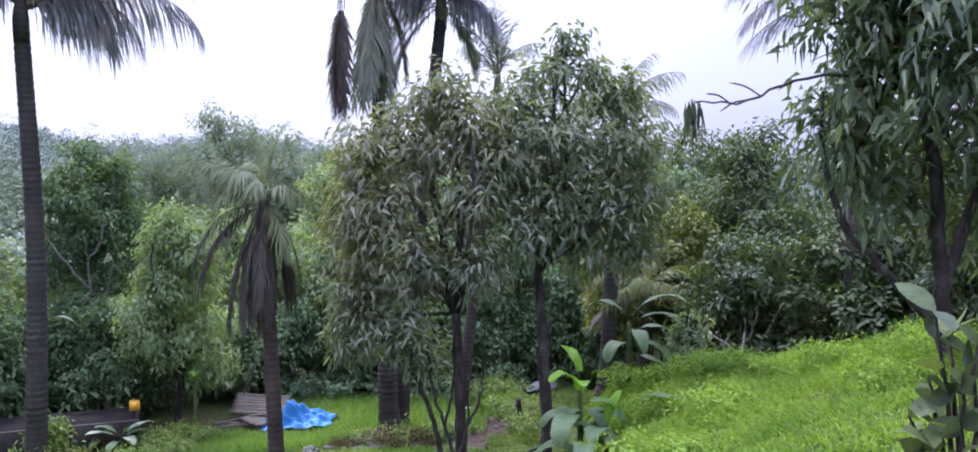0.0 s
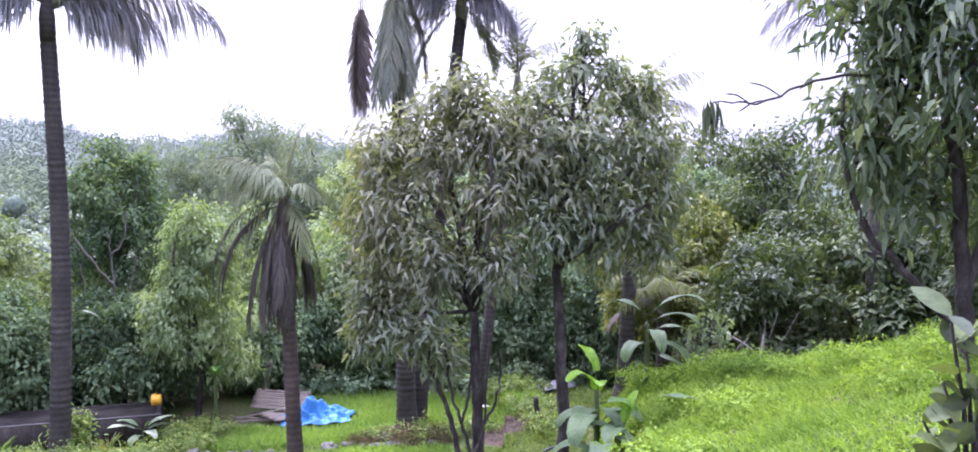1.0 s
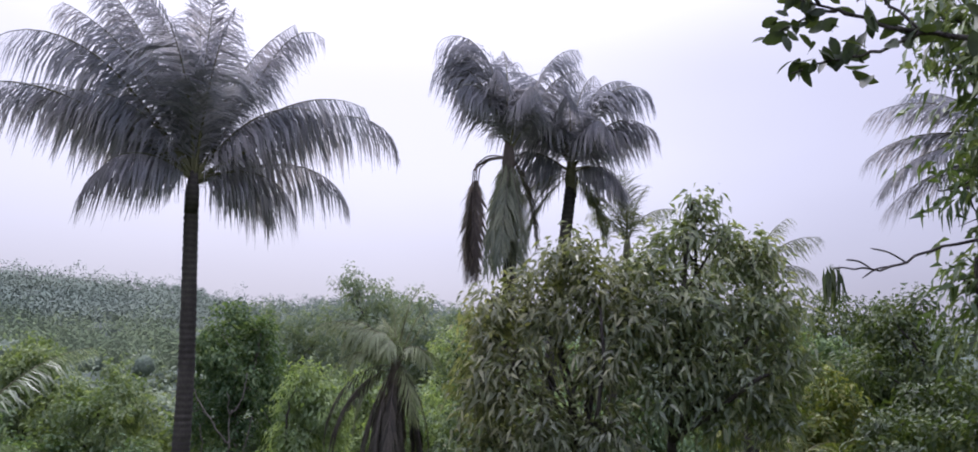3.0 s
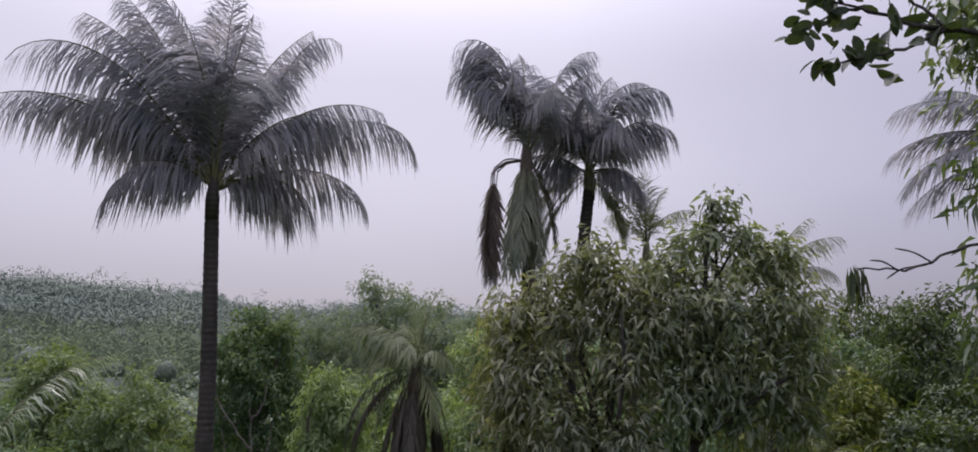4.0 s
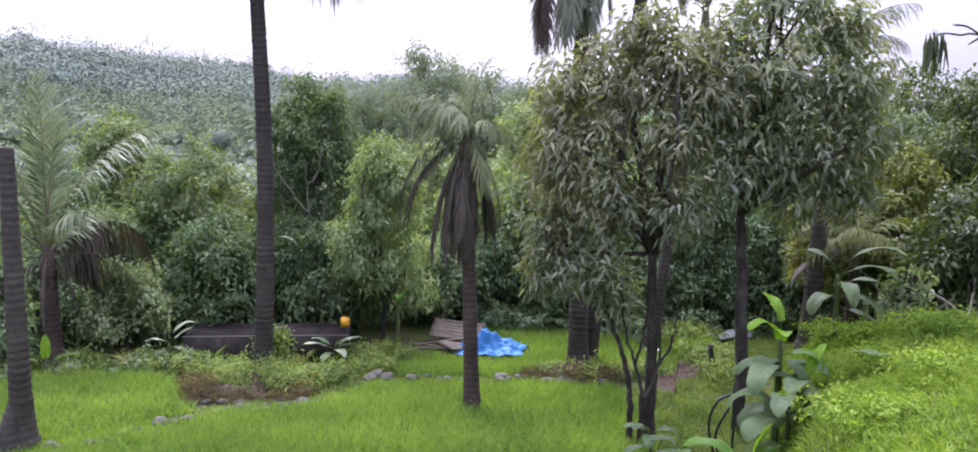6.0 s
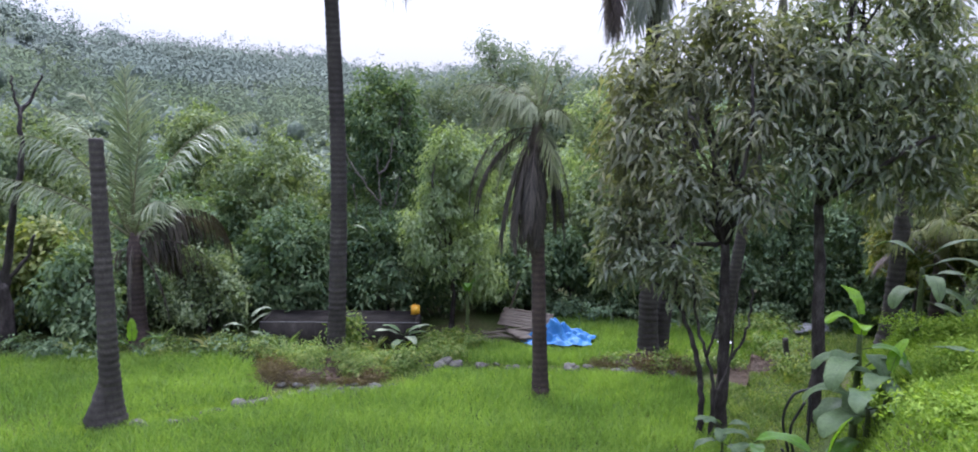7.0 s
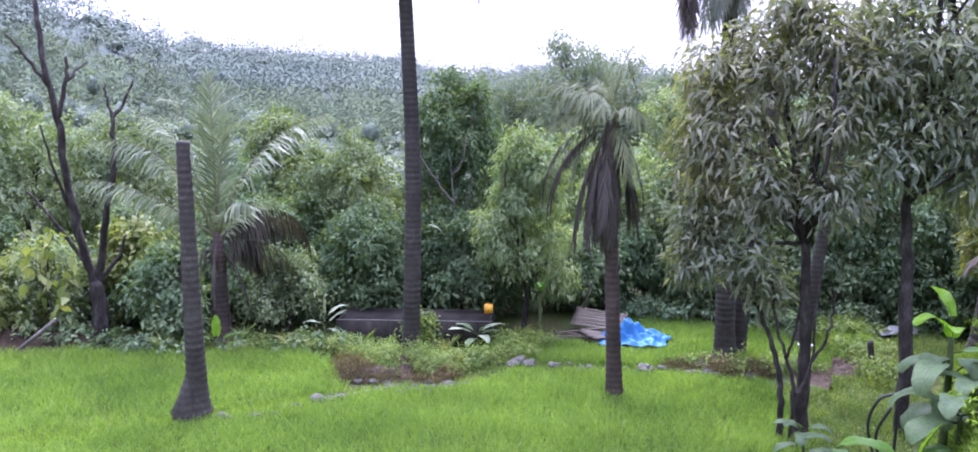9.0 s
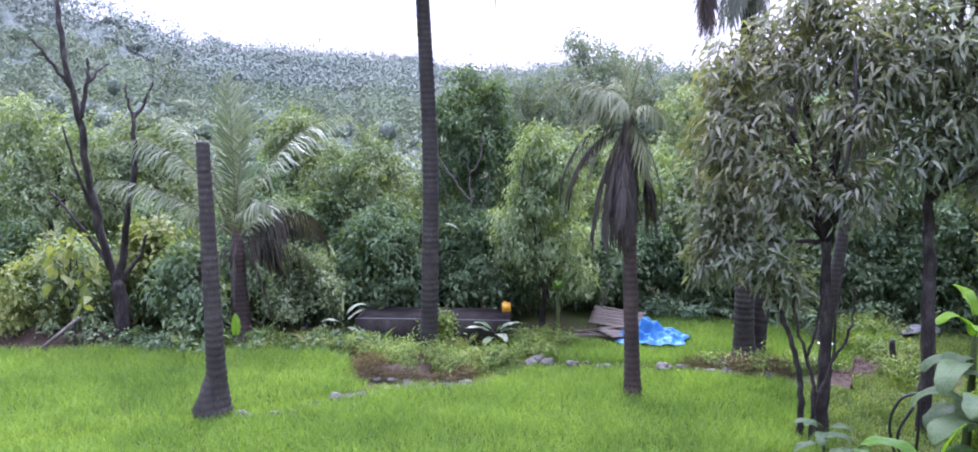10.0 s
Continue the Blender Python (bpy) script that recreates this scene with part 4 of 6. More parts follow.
def slat_panel(name, label, m, slats=9, length=1.5, width=0.9):
    ob = root(name, (0, 0, 0), label, "bamboo mat")
    ob.matrix_world = m
    pitch = width / slats
    for k in range(slats):
        y = -width / 2 + (k + 0.5) * pitch
        v, f = tube(bend([(-length / 2 - 0.05 * rng.random(), y, 0.02), (0, y + rng.normal(0, 0.008), 0.02 + rng.normal(0, 0.008)), (length / 2 + 0.06 * rng.random(), y, 0.02)], 4), pitch * 0.44, 7, 0.03)
        part("slat", v, f, M_BAMBOO, ob, smooth=True)
    for x in (-length * 0.35, length * 0.35):
        part("batten", *box(x - 0.03, -width / 2, -0.075, x + 0.03, width / 2, -0.035, 0.005), M_BAMBOO, ob)
    return ob


slat_panel("bamboo_mat", "weathered brown bamboo panel leaning by the tarpaulin", pose(-5.5, 19.6, 0.32, 15, 5, 8), 22, 1.25, 0.9)
slat_panel("bamboo_mat", "old grey bamboo panel lying on the ground", pose(-5.25, 18.95, 0.14, 4, 3, 52), 11, 0.95, 0.7)
for k, (a, b) in enumerate([((-6.4, 18.8, 0.06), (-4.8, 19.1, 0.32)), ((-6.3, 18.6, 0.05), (-4.7, 18.8, 0.12)), ((-6.2, 20.0, 0.1), (-5.75, 19.7, 1.25)), ((-6.5, 19.0, 0.06), (-5.2, 18.5, 0.10)), ((-6.2, 19.3, 0.08), (-5.0, 18.9, 0.24))]):
    ob = part("bamboo_pole", *tube(bend([a, [(p + q) / 2 + 0.02 for p, q in zip(a, b)], b], 5), 0.026, 7, 0.04), M_BAMBOO, smooth=True)
    tagged(ob, "thin grey bamboo pole beside the heap", "pole", "loose poles")


def draped_sheet(name, label, place, turn, lx, ly, h, mat, seed):
    g = np.random.default_rng(seed)
    n = 34
    u, w = np.meshgrid(np.linspace(-1, 1, n), np.linspace(-1, 1, n), indexing="ij")
    p = g.random(4) * 6
    z = h * np.exp(-(u ** 2) * 0.9 - (w + 0.2) ** 2 * 1.2) + 0.12 * h * np.abs(np.sin(4 * u + 3 * w + p[0])) + 0.1 * h * np.sin(7 * w - 3 * u + p[1])
    e = 1 + 0.12 * np.sin(5 * np.arctan2(w, u) + p[2])
    v = np.stack([u * lx * e, w * ly * e, np.maximum(z, 0.02)], -1).reshape(-1, 3)
    i, j = np.meshgrid(np.arange(n - 1), np.arange(n - 1), indexing="ij")
    f = np.stack([i * n + j, (i + 1) * n + j, (i + 1) * n + j + 1, i * n + j + 1], -1).reshape(-1, 4)
    ob = part(name, v, [f], mat, smooth=True)
    ob.matrix_world = pose(*place, 0, 0, turn)
    mod = ob.modifiers.new("thickness", 'SOLIDIFY')
    mod.thickness = 0.01
    return tagged(ob, label, "plastic sheet")


draped_sheet("plastic_sheet", "grey-white plastic sheet over a heap in the shade", on_ground(1.35, 21.2), 35, 0.5, 0.3, 0.2, M_CLOTH, 8)
draped_sheet("plastic_scrap", "small white plastic scrap lying on grass", on_ground(-0.6, 19.6, 0.22), 10, 0.16, 0.07, 0.03, M_FLOWER, 5)


# ---------------------------------------------------------------- palms
TALL = [(182, 52, 135, 5.3, 1.0, 3.2), (180, 35, 85, 5.3, 1.05, 2.6), (172, 44, 80, 4.4, 1.0, 2.4), (195, 22, 105, 2.5, 1.0, 1.6), (206, 30, 105, 2.3, .95, 1.6), (176, 72, 30, 4.7, .95, 2.0), (170, 80, 40, 4.9, .95, 2.4), (186, 64, 50, 4.4, .95, 2.2),
        (95, 86, 24, 4.7, .85), (268, 84, 36, 4.3, .8, 2.0), (20, 76, 40, 4.5, .95, 2.0), (4, 64, 150, 5.0, .75, 9.0), (0, 36, 125, 5.2, 1.0, 3.6), (-8, 48, 80, 4.2, 1.0, 2.2), (10, 26, 90, 3.8, 1.0, 2.2), (-15, 22, 105, 2.5, 1.0, 1.6), (20, 18, 95, 2.2, .95),
        (60, 52, 85, 3.6, .95), (120, 52, 85, 3.6, .95), (250, 76, 60, 4.0, .95, 2.0), (290, 78, 60, 4.0, .95, 2.0), (105, 78, 40, 4.4, .95, 2.0), (75, 72, 50, 4.4, .95, 2.0), (348, 58, 95, 3.4, 1.0, 2.0), (196, 56, 95, 3.4, 1.0, 2.0), (150, 74, 50, 4.6, .95, 2.0), (40, 72, 60, 4.4, .95, 2.0)]
palm("tall_palm", "tall slender coconut palm with full dark crown", on_ground(-8.77, 15.63), (-0.06, 0, 8.55), 0.20, 0.145, TALL, lean=0.12, turn=29.5, flare=1.25, group="coconut palms", hang=1.9, slim=0.036, shaft=M_PALM)
COCO = [(95, 90, 8, 4.0, .62, 2.0), (268, 87, 14, 3.0, .5, 2.0), (0, 72, 66, 4.3, .7, 1.5), (180, 68, 95, 4.0, .62, 2.2), (172, 77, 70, 3.8, .62, 3.0), (182, 40, 45, 3.4, .6, 2.0), (20, 62, 100, 2.2, .5, 1.8), (300, 66, 110, 2.0, .5, 1.8)]
palm("young_coconut_palm", "short young coconut palm with pale arching fronds", on_ground(-13.8, 15.2), (0, 0, 1.9), 0.22, 0.17, COCO, M_FROND_PALE, M_PALM_BROWN, turn=42, hang=1.25, slim=0.044, dense=0.8, keen=0.55, shaft=M_PALM_BROWN,
     dead=[(150, -35, 45, 1.8, .2, M_FROND_DARK, .6), (20, -40, 45, 1.9, .2, M_FROND_DARK, .6), (250, -45, 40, 1.7, .2, M_FROND_DARK, .6), (320, -30, 55, 2.0, .2, M_FROND_DARK, .6), (0, 40, 130, 2.8, .6, M_FROND_DARK, 1.4), (-14, 22, 115, 2.5, .6, M_FROND_DARK, 1.2), (15, 52, 140, 2.9, .6, M_FROND_DARK, 1.5), (-6, 5, 95, 2.2, .6, M_FROND_DARK, 1.2), (8, -15, 75, 2.0, .6, M_FROND_DARK, 1.0), (185, -5, 80, 1.8, .5, M_FROND_DARK, 1.0)], group="coconut palms")
stump = palm("topped_palm", "short ringed palm trunk with bare cut top", on_ground(-10.51, 10.86), (-0.05, 0, 5.0), 0.185, 0.115, [(160, 70, 70, 0.5, .2)], M_FROND_YOUNG, M_PALM, turn=44.2, flare=1.8, hang=0.4, slim=0.03, shaft=M_PALM, group="coconut palms")
part("root_mass", *tube([(-0.10, 0, -0.1), (-0.11, 0, 0.15), (-0.07, 0, 0.5), (-0.03, 0, 0.75), (0, 0, 1.0)], [0.30, 0.27, 0.22, 0.18, 0.14], 16, 0.17), M_PALM, stump, "ragged mass of exposed roots")
YOUNG = [(183, 44, 105, 1.9, .36, 2.2), (174, 56, 120, 1.7, .34, 2.0), (0, 50, 120, 1.0, .34), (180, 66, 150, 1.4, .38), (192, 76, 165, 1.5, .4), (168, 30, 110, 1.5, .36), (205, 54, 150, 1.2, .38), (150, 66, 130, 1.2, .36), (90, 88, 20, 1.3, .2, 3.0), (40, 78, 26, 1.5, .2, 3.0), (14, 70, 30, 1.6, .2, 3.0), (-8, 62, 34, 1.4, .18, 3.0), (0, 80, 34, 1.5, .2, 3.0), (120, 76, 60, 1.2, .3), (-6, 60, 150, .8, .36), (255, 72, 150, 1.1, .4), (230, 78, 160, 1.2, .4), (310, 66, 150, 1.1, .4)]
palm("drooping_palm", "small palm with drooping crown and dead skirt", on_ground(-3.89, 14.97), (-0.2, 0, 4.8), 0.155, 0.11, YOUNG, M_FROND_YOUNG, M_PALM_BROWN, turn=14.5, flare=1.35, hang=1.1, slim=0.036, dense=0.9, shaft=M_FROND_DEAD,
     dead=[(180, 30, 125, 2.2, .36, M_FROND_DARK, .55), (188, 12, 100, 2.0, .33, M_FROND_DARK, .5), (186, 10, 100, 2.2, .3, M_FROND_DARK, .5), (0, -62, 26, 1.9, .36, M_FROND_DARK, .6), (335, -56, 32, 2.1, .36, M_FROND_DARK, .6), (350, -40, 48, 1.9, .36, M_FROND_DARK, .6), (10, -50, 38, 1.9, .36, M_FROND_DARK, .6), (200, -48, 42, 2.4, .36, M_FROND_DARK, .5), (188, -66, 20, 2.3, .36, M_FROND_DARK, .5), (215, -58, 30, 2.3, .4, M_FROND_DARK, .5),
           (290, -77, 10, 2.0, .4, M_FROND_DARK, .6), (245, -68, 19, 2.1, .4, M_FROND_DARK, .6), (12, -60, 28, 2.0, .33, M_FROND_DARK, .5), (150, -73, 15, 1.7, .33, M_FROND_DARK, .6), (185, -20, 66, 1.5, .4, M_FROND_YOUNG, .6), (300, -10, 72, 1.3, .4, M_FROND_YOUNG, .6)]
     + [(az, -58 - 9 * (k % 3), 24 - 6 * (k % 3), 2.2 - 0.35 * (k % 2), .42, M_FROND_DARK, .6) for k, az in enumerate(range(180, 372, 26))])
TWIN_A = [(180, 79, 172, 3.8, .95, 4.0), (174, 74, 160, 3.5, .95, 4.0), (186, 70, 150, 3.1, .9, 3.4), (100, 82, 60, 3.3, .7, 2.4), (6, 68, 90, 3.1, .75, 5.0), (-5, 62, 80, 2.7, .75, 4.0), (262, 80, 120, 2.2, .8, 2.4), (300, 72, 120, 2.2, .8, 2.2), (150, 74, 100, 2.6, .8, 2.4), (215, 66, 120, 2.2, .85, 2.2)]
palm("palm", "tall palm with hanging faded and brown fronds", on_ground(-2.25, 18.4), (-0.25, 0, 9.75), 0.22, 0.14, TWIN_A, turn=7, hang=1.7, slim=0.04, shaft=M_FROND_DEAD,
     dead=[(180, -84, 5, 2.6, .6, M_FROND_DEAD, 1, (-0.75, -0.1, 0.1)), (200, -86, 3, 2.4, .55, M_FROND_DEAD, 1, (-0.82, 0.05, 0.0)), (160, -85, 4, 2.5, .55, M_FROND_DEAD, 1, (-0.68, 0.1, 0.05)), (90, -87, 3, 2.3, .5, M_FROND_DEAD, 1, (-0.74, 0.0, 0.05)), (270, -86, 3, 2.6, .5, M_FROND_DEAD, 1, (-0.78, 0.0, 0.05)),
           (270, -68, 20, 2.9, .5, M_FROND_FADED), (305, -70, 18, 3.0, .5, M_FROND_FADED), (235, -72, 16, 3.0, .5, M_FROND_FADED), (345, -66, 22, 2.8, .5, M_FROND_FADED), (20, -60, 28, 2.4, .4, M_FROND_DEAD), (120, -70, 18, 2.8, .5, M_FROND_FADED), (75, -70, 18, 2.8, .5, M_FROND_FADED), (255, -78, 10, 2.7, .5, M_FROND_FADED), (290, -80, 8, 2.7, .5, M_FROND_FADED), (325, -76, 12, 2.6, .5, M_FROND_FADED), (215, -76, 12, 2.7, .5, M_FROND_FADED)], group="twin palms")
TWIN_B = [(0, 46, 115, 2.6, .9, 3.0), (-4, 72, 155, 3.4, .9, 3.0), (15, 78, 110, 3.2, .9, 3.0), (60, 84, 60, 3.1, .85, 2.0), (165, 78, 70, 3.2, .85, 3.0), (180, 67, 110, 3.1, .95, 4.0), (188, 52, 110, 2.5, .95, 2.4), (200, 34, 110, 2.0, .9, 2.0), (30, 24, 105, 1.8, .85), (330, 16, 100, 1.8, .85), (270, 78, 120, 2.4, .9, 2.0), (150, 26, 105, 2.0, .85), (350, 60, 120, 2.5, .9, 2.4), (240, 64, 130, 2.2, .9, 2.0), (300, 60, 130, 2.2, .9, 2.0), (210, 70, 120, 2.5, .9, 2.4)]
palm("palm", "tall palm with dense dark grey-green crown", on_ground(-2.10, 18.85), (1.03, 0.83, 9.6), 0.20, 0.14, TWIN_B, turn=4, hang=1.7, slim=0.04, dead=[(340, -50, 35, 2.0, .5, M_FROND_FADED), (200, -40, 50, 2.2, .5, M_FROND_FADED), (30, -40, 42, 1.9, .5, M_FROND_FADED), (170, -20, 60, 2.1, .5, M_FROND), (190, -18, 62, 2.2, .6, M_FROND_FADED), (178, -36, 40, 2.0, .6, M_FROND_FADED)], group="twin palms")
SIDE = [(0, 62, 75, 1.7, 0.42), (-10, 48, 100, 1.4, 0.42), (12, 78, 50, 1.5, 0.4), (150, 66, 110, 1.4, 0.45), (90, 66, 80, 1.3, 0.45), (270, 56, 110, 1.3, 0.5), (180, 52, 125, 1.5, 0.5), (196, 66, 135, 1.4, 0.5), (220, 44, 110, 1.2, 0.5)]
palm("palm", "slim dark palm rising through mango leaves", on_ground(2.54, 17.35), (0.2, 0, 5.4), 0.17, 0.13, SIDE, M_FROND_FADED, turn=-8, hang=1.1, slim=0.035, group="slim palms")
HIDDEN = [(0, 80, 30, 1.7, .35, 3.0), (180, 78, 60, 2.0, .45), (150, 70, 80, 1.8, .45), (90, 84, 30, 2.1, .45), (270, 76, 80, 1.5, .45), (20, 66, 80, 1.6, .45)]
palm("palm", "low palm crown showing above the mango leaves", on_ground(-0.71, 20.45), (0.95, 0, 7.75), 0.15, 0.11, HIDDEN, M_FROND_FADED, turn=0, hang=1.2, slim=0.035, group="slim palms")
REAR = [(180, 28, 72, 2.5, .7), (172, -2, 52, 2.3, .7), (190, 48, 80, 2.5, .7), (150, 62, 60, 2.5, .7), (0, 40, 80, 2.4, .7), (270, 50, 80, 2.3, .7), (90, 60, 70, 2.4, .7), (30, 20, 70, 2.3, .7), (210, 10, 70, 2.3, .7), (300, 15, 70, 2.3, .7)]
palm("palm", "tall palm half hidden behind a leafy tree", on_ground(6.7, 15.0), (0.1, 0, 6.75), 0.17, 0.14, REAR, turn=-21, group="slim palms")
LOW = [(180, 30, 70, 1.36, 0.42), (160, 50, 80, 1.44, 0.42), (0, 30, 80, 1.44, 0.42), (20, 60, 90, 1.52, 0.42), (90, 60, 80, 1.44, 0.42), (270, 45, 90, 1.36, 0.42), (300, 25, 80, 1.36, 0.42), (230, 20, 80, 1.36, 0.42)]
palm("young_palm", "low young palm with yellow-green fronds", on_ground(3.45, 17.9), (0, 0, 1.7), 0.14, 0.12, LOW, M_YELLOWISH, M_PALM_BROWN, turn=-10, slim=0.035, dead=[(190, -5, 60, 1.4, .45, M_FROND_DEAD)])


# ---------------------------------------------------------------- mango and other near trees
tree("mango_tree", "dark-stemmed mango tree with browning drooping leaves", on_ground(-0.5, 14.15), [(0, 0, -0.1), (0.05, 0, 1.2), (0.0, 0, 2.4), (-0.05, 0, 3.4)], 0.12,
     [(-1.35, 0, 5.1, .8, .8, .9), (-.75, .1, 6.2, .75, .7, .7), (.1, 0, 6.7, .8, .8, .65), (-.7, -.3, 4.3, .7, .7, .6), (0.3, .2, 5.4, .8, .9, .8), (-1.6, .2, 4.0, .5, .6, .55), (.3, -.4, 4.3, .6, .6, .4), (-1.75, .1, 5.9, .4, .5, .45), (-.2, 0, 7.3, .4, .4, .4), (-1.1, .2, 6.8, .35, .4, .35), (.75, 0, 6.2, .6, .6, .6), (-1.75, 0, 3.3, .45, .5, .6), (-1.8, .1, 4.9, .45, .5, .7), (-1.6, 0, 6.3, .5, .5, .45), (-.5, 0, 7.1, .5, .45, .35)],
     M_MANGO_BROWN, LONG, 1280, 7, twig=150, group="mango trees", limb_r=0.05)
tree("mango_tree", "forked mango tree with long grey-green leaves", on_ground(1.1, 14.5), [(0, 0, -0.2), (-0.04, 0, 1.4), (-0.12, 0, 2.8), (-0.2, 0, 3.8)], 0.125,
     [(.1, 0, 6.2, .9, .9, .8), (1.1, .1, 5.9, .8, .8, .8), (-.75, 0, 5.6, .8, .8, .8), (1.0, 0, 4.7, .75, .8, .55), (.1, 0, 7.3, .5, .4, .35), (.36, 0, 7.9, .32, .28, .22), (.2, 0, 7.7, .2, .2, .3), (1.65, 0, 5.2, .5, .6, .6), (-.3, -.3, 4.6, .7, .7, .45), (1.1, 0, 6.9, .5, .5, .45), (-.5, .1, 6.8, .55, .55, .45), (1.7, 0, 6.1, .4, .4, .45), (.2, -.2, 5.2, .7, .7, .5), (.75, 0, 7.3, .3, .3, .35), (1.45, 0, 4.2, .45, .5, .4), (.6, -.1, 4.2, .5, .5, .4), (1.3, .1, 7.0, .4, .4, .3)],
     M_MANGO, LONG, 1420, 7, twig=160, group="mango trees", limb_r=0.06)
tree("mango_tree", "slender young mango tree leaning over the rice", on_ground(-0.78, 14.0), [(0, 0, -0.1), (-0.02, 0, 0.7), (-0.15, 0, 1.5), (-0.45, 0, 2.3)], 0.06,
     [(-1.1, 0, 3.2, .55, .55, .5), (-.6, -.1, 3.0, .45, .45, .4), (-1.6, .1, 3.7, .4, .4, .45), (-.3, .1, 2.5, .3, .3, .3), (-1.7, 0, 2.9, .35, .35, .35)], M_MANGO, LONG, 200, 9, twig=24, group="mango trees", limb_r=0.03)


def forked_sapling(place):
    ob = root("forked_sapling", place, "thin dark forked sapling with bare stems", "sapling")
    for k, line in enumerate([[(0, 0, -.1), (.03, 0, .9), (-.15, 0, 1.6), (-.35, 0, 2.3), (-.4, 0, 3.0)], [(.03, 0, .8), (.26, 0, 1.4), (.3, 0, 2.4), (.42, 0, 3.2)], [(-.12, 0, 1.5), (.02, 0, 2.1), (.05, 0, 2.9)], [(.27, 0, 1.5), (.5, .1, 2.0), (.55, .1, 2.7)]]):
        p = bend(line, 6, 0.015)
        part("trunk" if k == 0 else "limb", *tube(p, np.linspace(0.045 if k == 0 else 0.028, 0.014, len(p)), 7, 0.07), M_BARK, ob, smooth=True)


forked_sapling(on_ground(-0.62, 13.85))
ob = part("tree_stump", *tube(bend([on_ground(0.98, 17.75, -0.05), (0.74, 17.75, 0.5), (0.66, 17.74, 0.95)], 5), [0.075] * 6 + [0.06] * 5, 8, 0.06), M_BARK, smooth=True)
tagged(ob, "short dark slanting cut stem beside a path", "stump")


def near_tree():
    ob = root("leafy_tree", on_ground(5.3, 9.5), "leafy tree with long drooping leaves and dark trunk", "tree", turn=0)
    gx, gy, gz = ob.matrix_world.translation
    spots = [(-26.5, 10.6, 7.6, .75), (-25, 10, 8.9, .7), (-25.5, 10.8, 6.9, 0.8), (-28.5, 11.0, 7.9, 1.1), (-32.5, 11.5, 6.6, 0.9), (-30, 10, 9.4, 1.1), (-23.5, 11.0, 6.0, .5), (-34, 10, 8, 1.3), (-26, 11, 10.0, 1.0), (-24, 10.8, 6.7, .55), (-27, 11.4, 5.9, .7), (-31.5, 11.2, 7.0, .9), (-24.5, 10.5, 8.0, .8), (-29, 9.8, 6.8, .5), (-27.5, 10.2, 8.9, .8), (-25.5, 10.4, 9.6, .6), (-24, 10.8, 5.8, .5), (-27, 11.0, 5.3, .5), (-33.5, 10.8, 5.9, .8), (-31, 11.8, 5.3, .6), (-22.4, 10.6, 8.9, .5), (-21.8, 10.6, 7.5, .35), (-21.6, 10.6, 9.6, .45), (-22.6, 10.8, 6.3, .45)]
    lobes = []
    for az, d, z, r in spots:
        x, y, _ = polar(az, d, z)
        lobes.append((x - gx, y - gy, z - gz, r, r, r * 0.95))
    p = bend([(0.1, 0, -0.2), (0.05, 0.05, 0.8), (-0.05, 0.1, 2.0), (-0.25, 0.2, 3.6)], 6, 0.015)
    part("trunk", *tube(p, np.linspace(0.10, 0.065, len(p)), 10, 0.07), M_BARK, ob, smooth=True)
    q = bend([(0.06, 0.05, 1.0), (0.25, 0.0, 1.6), (0.45, 0, 2.6), (0.5, 0, 3.8)], 5, 0.015)
    part("limb", *tube(q, np.linspace(0.075, 0.04, len(q)), 8, 0.07), M_BARK, ob, smooth=True)
    q = bend([(0.05, 0, 0.35), (-0.5, 0.2, 1.0), (-1.0, 0.3, 1.6), (-1.25, 0.35, 2.4), (-1.3, 0.3, 3.2)], 5, 0.015)
    part("limb", *tube(q, np.linspace(0.06, 0.022, len(q)), 8, 0.07), M_BARK, ob, smooth=True)
    for piece in limbs_to(p[-1], [lb[:3] for lb in lobes], 0.05):
        part("limb", *piece, M_BARK, ob, smooth=True)
    tagged(part("twig_spray", *twigs(lobes, 150, 0.7, 0.013), M_BARK, ob), kind="stuff")
    part("crown", *crown_leaves(lobes, 1450, 9, *DROOPING[:2], **DROOPING[2]), M_DROOP, ob)
    # a long bare twig with a drooping tuft at its end
    a, b = np.array(polar(-20.6, 9.8, 6.75)) - [gx, gy, gz], np.array(polar(-14.2, 9.4, 6.5)) - [gx, gy, gz]
    m = (a + b) / 2 - [0, 0, 0.12]
    tw = bend([np.array(lobes[2][:3]), a, m, b], 6, 0.012)
    part("limb", *tube(tw, np.linspace(0.022, 0.009, len(tw)), 6, 0.05), M_BARK, ob)
    for s, e in ((0.58, (-0.34, 0.05, 0.16)), (0.72, (-0.3, 0, -0.13)), (0.82, (-0.26, 0, 0.10))):
        c = tw[int(s * (len(tw) - 1))]
        part("limb", *tube(bend([c, c + np.array(e) * 0.5 + [0, 0, 0.035], c + np.array(e)], 3), [0.010] * 6 + [0.004], 5), M_BARK, ob)
    n = 18
    base = np.repeat(b[None], n, 0) + rng.standard_normal((n, 3)) * 0.05
    way = rng.standard_normal((n, 3)) * 0.2 - [0, 0, 1.0]
    part("leaf_tuft", *leaf_blades(base, way, unit(rng.standard_normal((n, 3))), 0.34, 0.05, 0.3), M_OVAL, ob)
    return ob


near_tree()


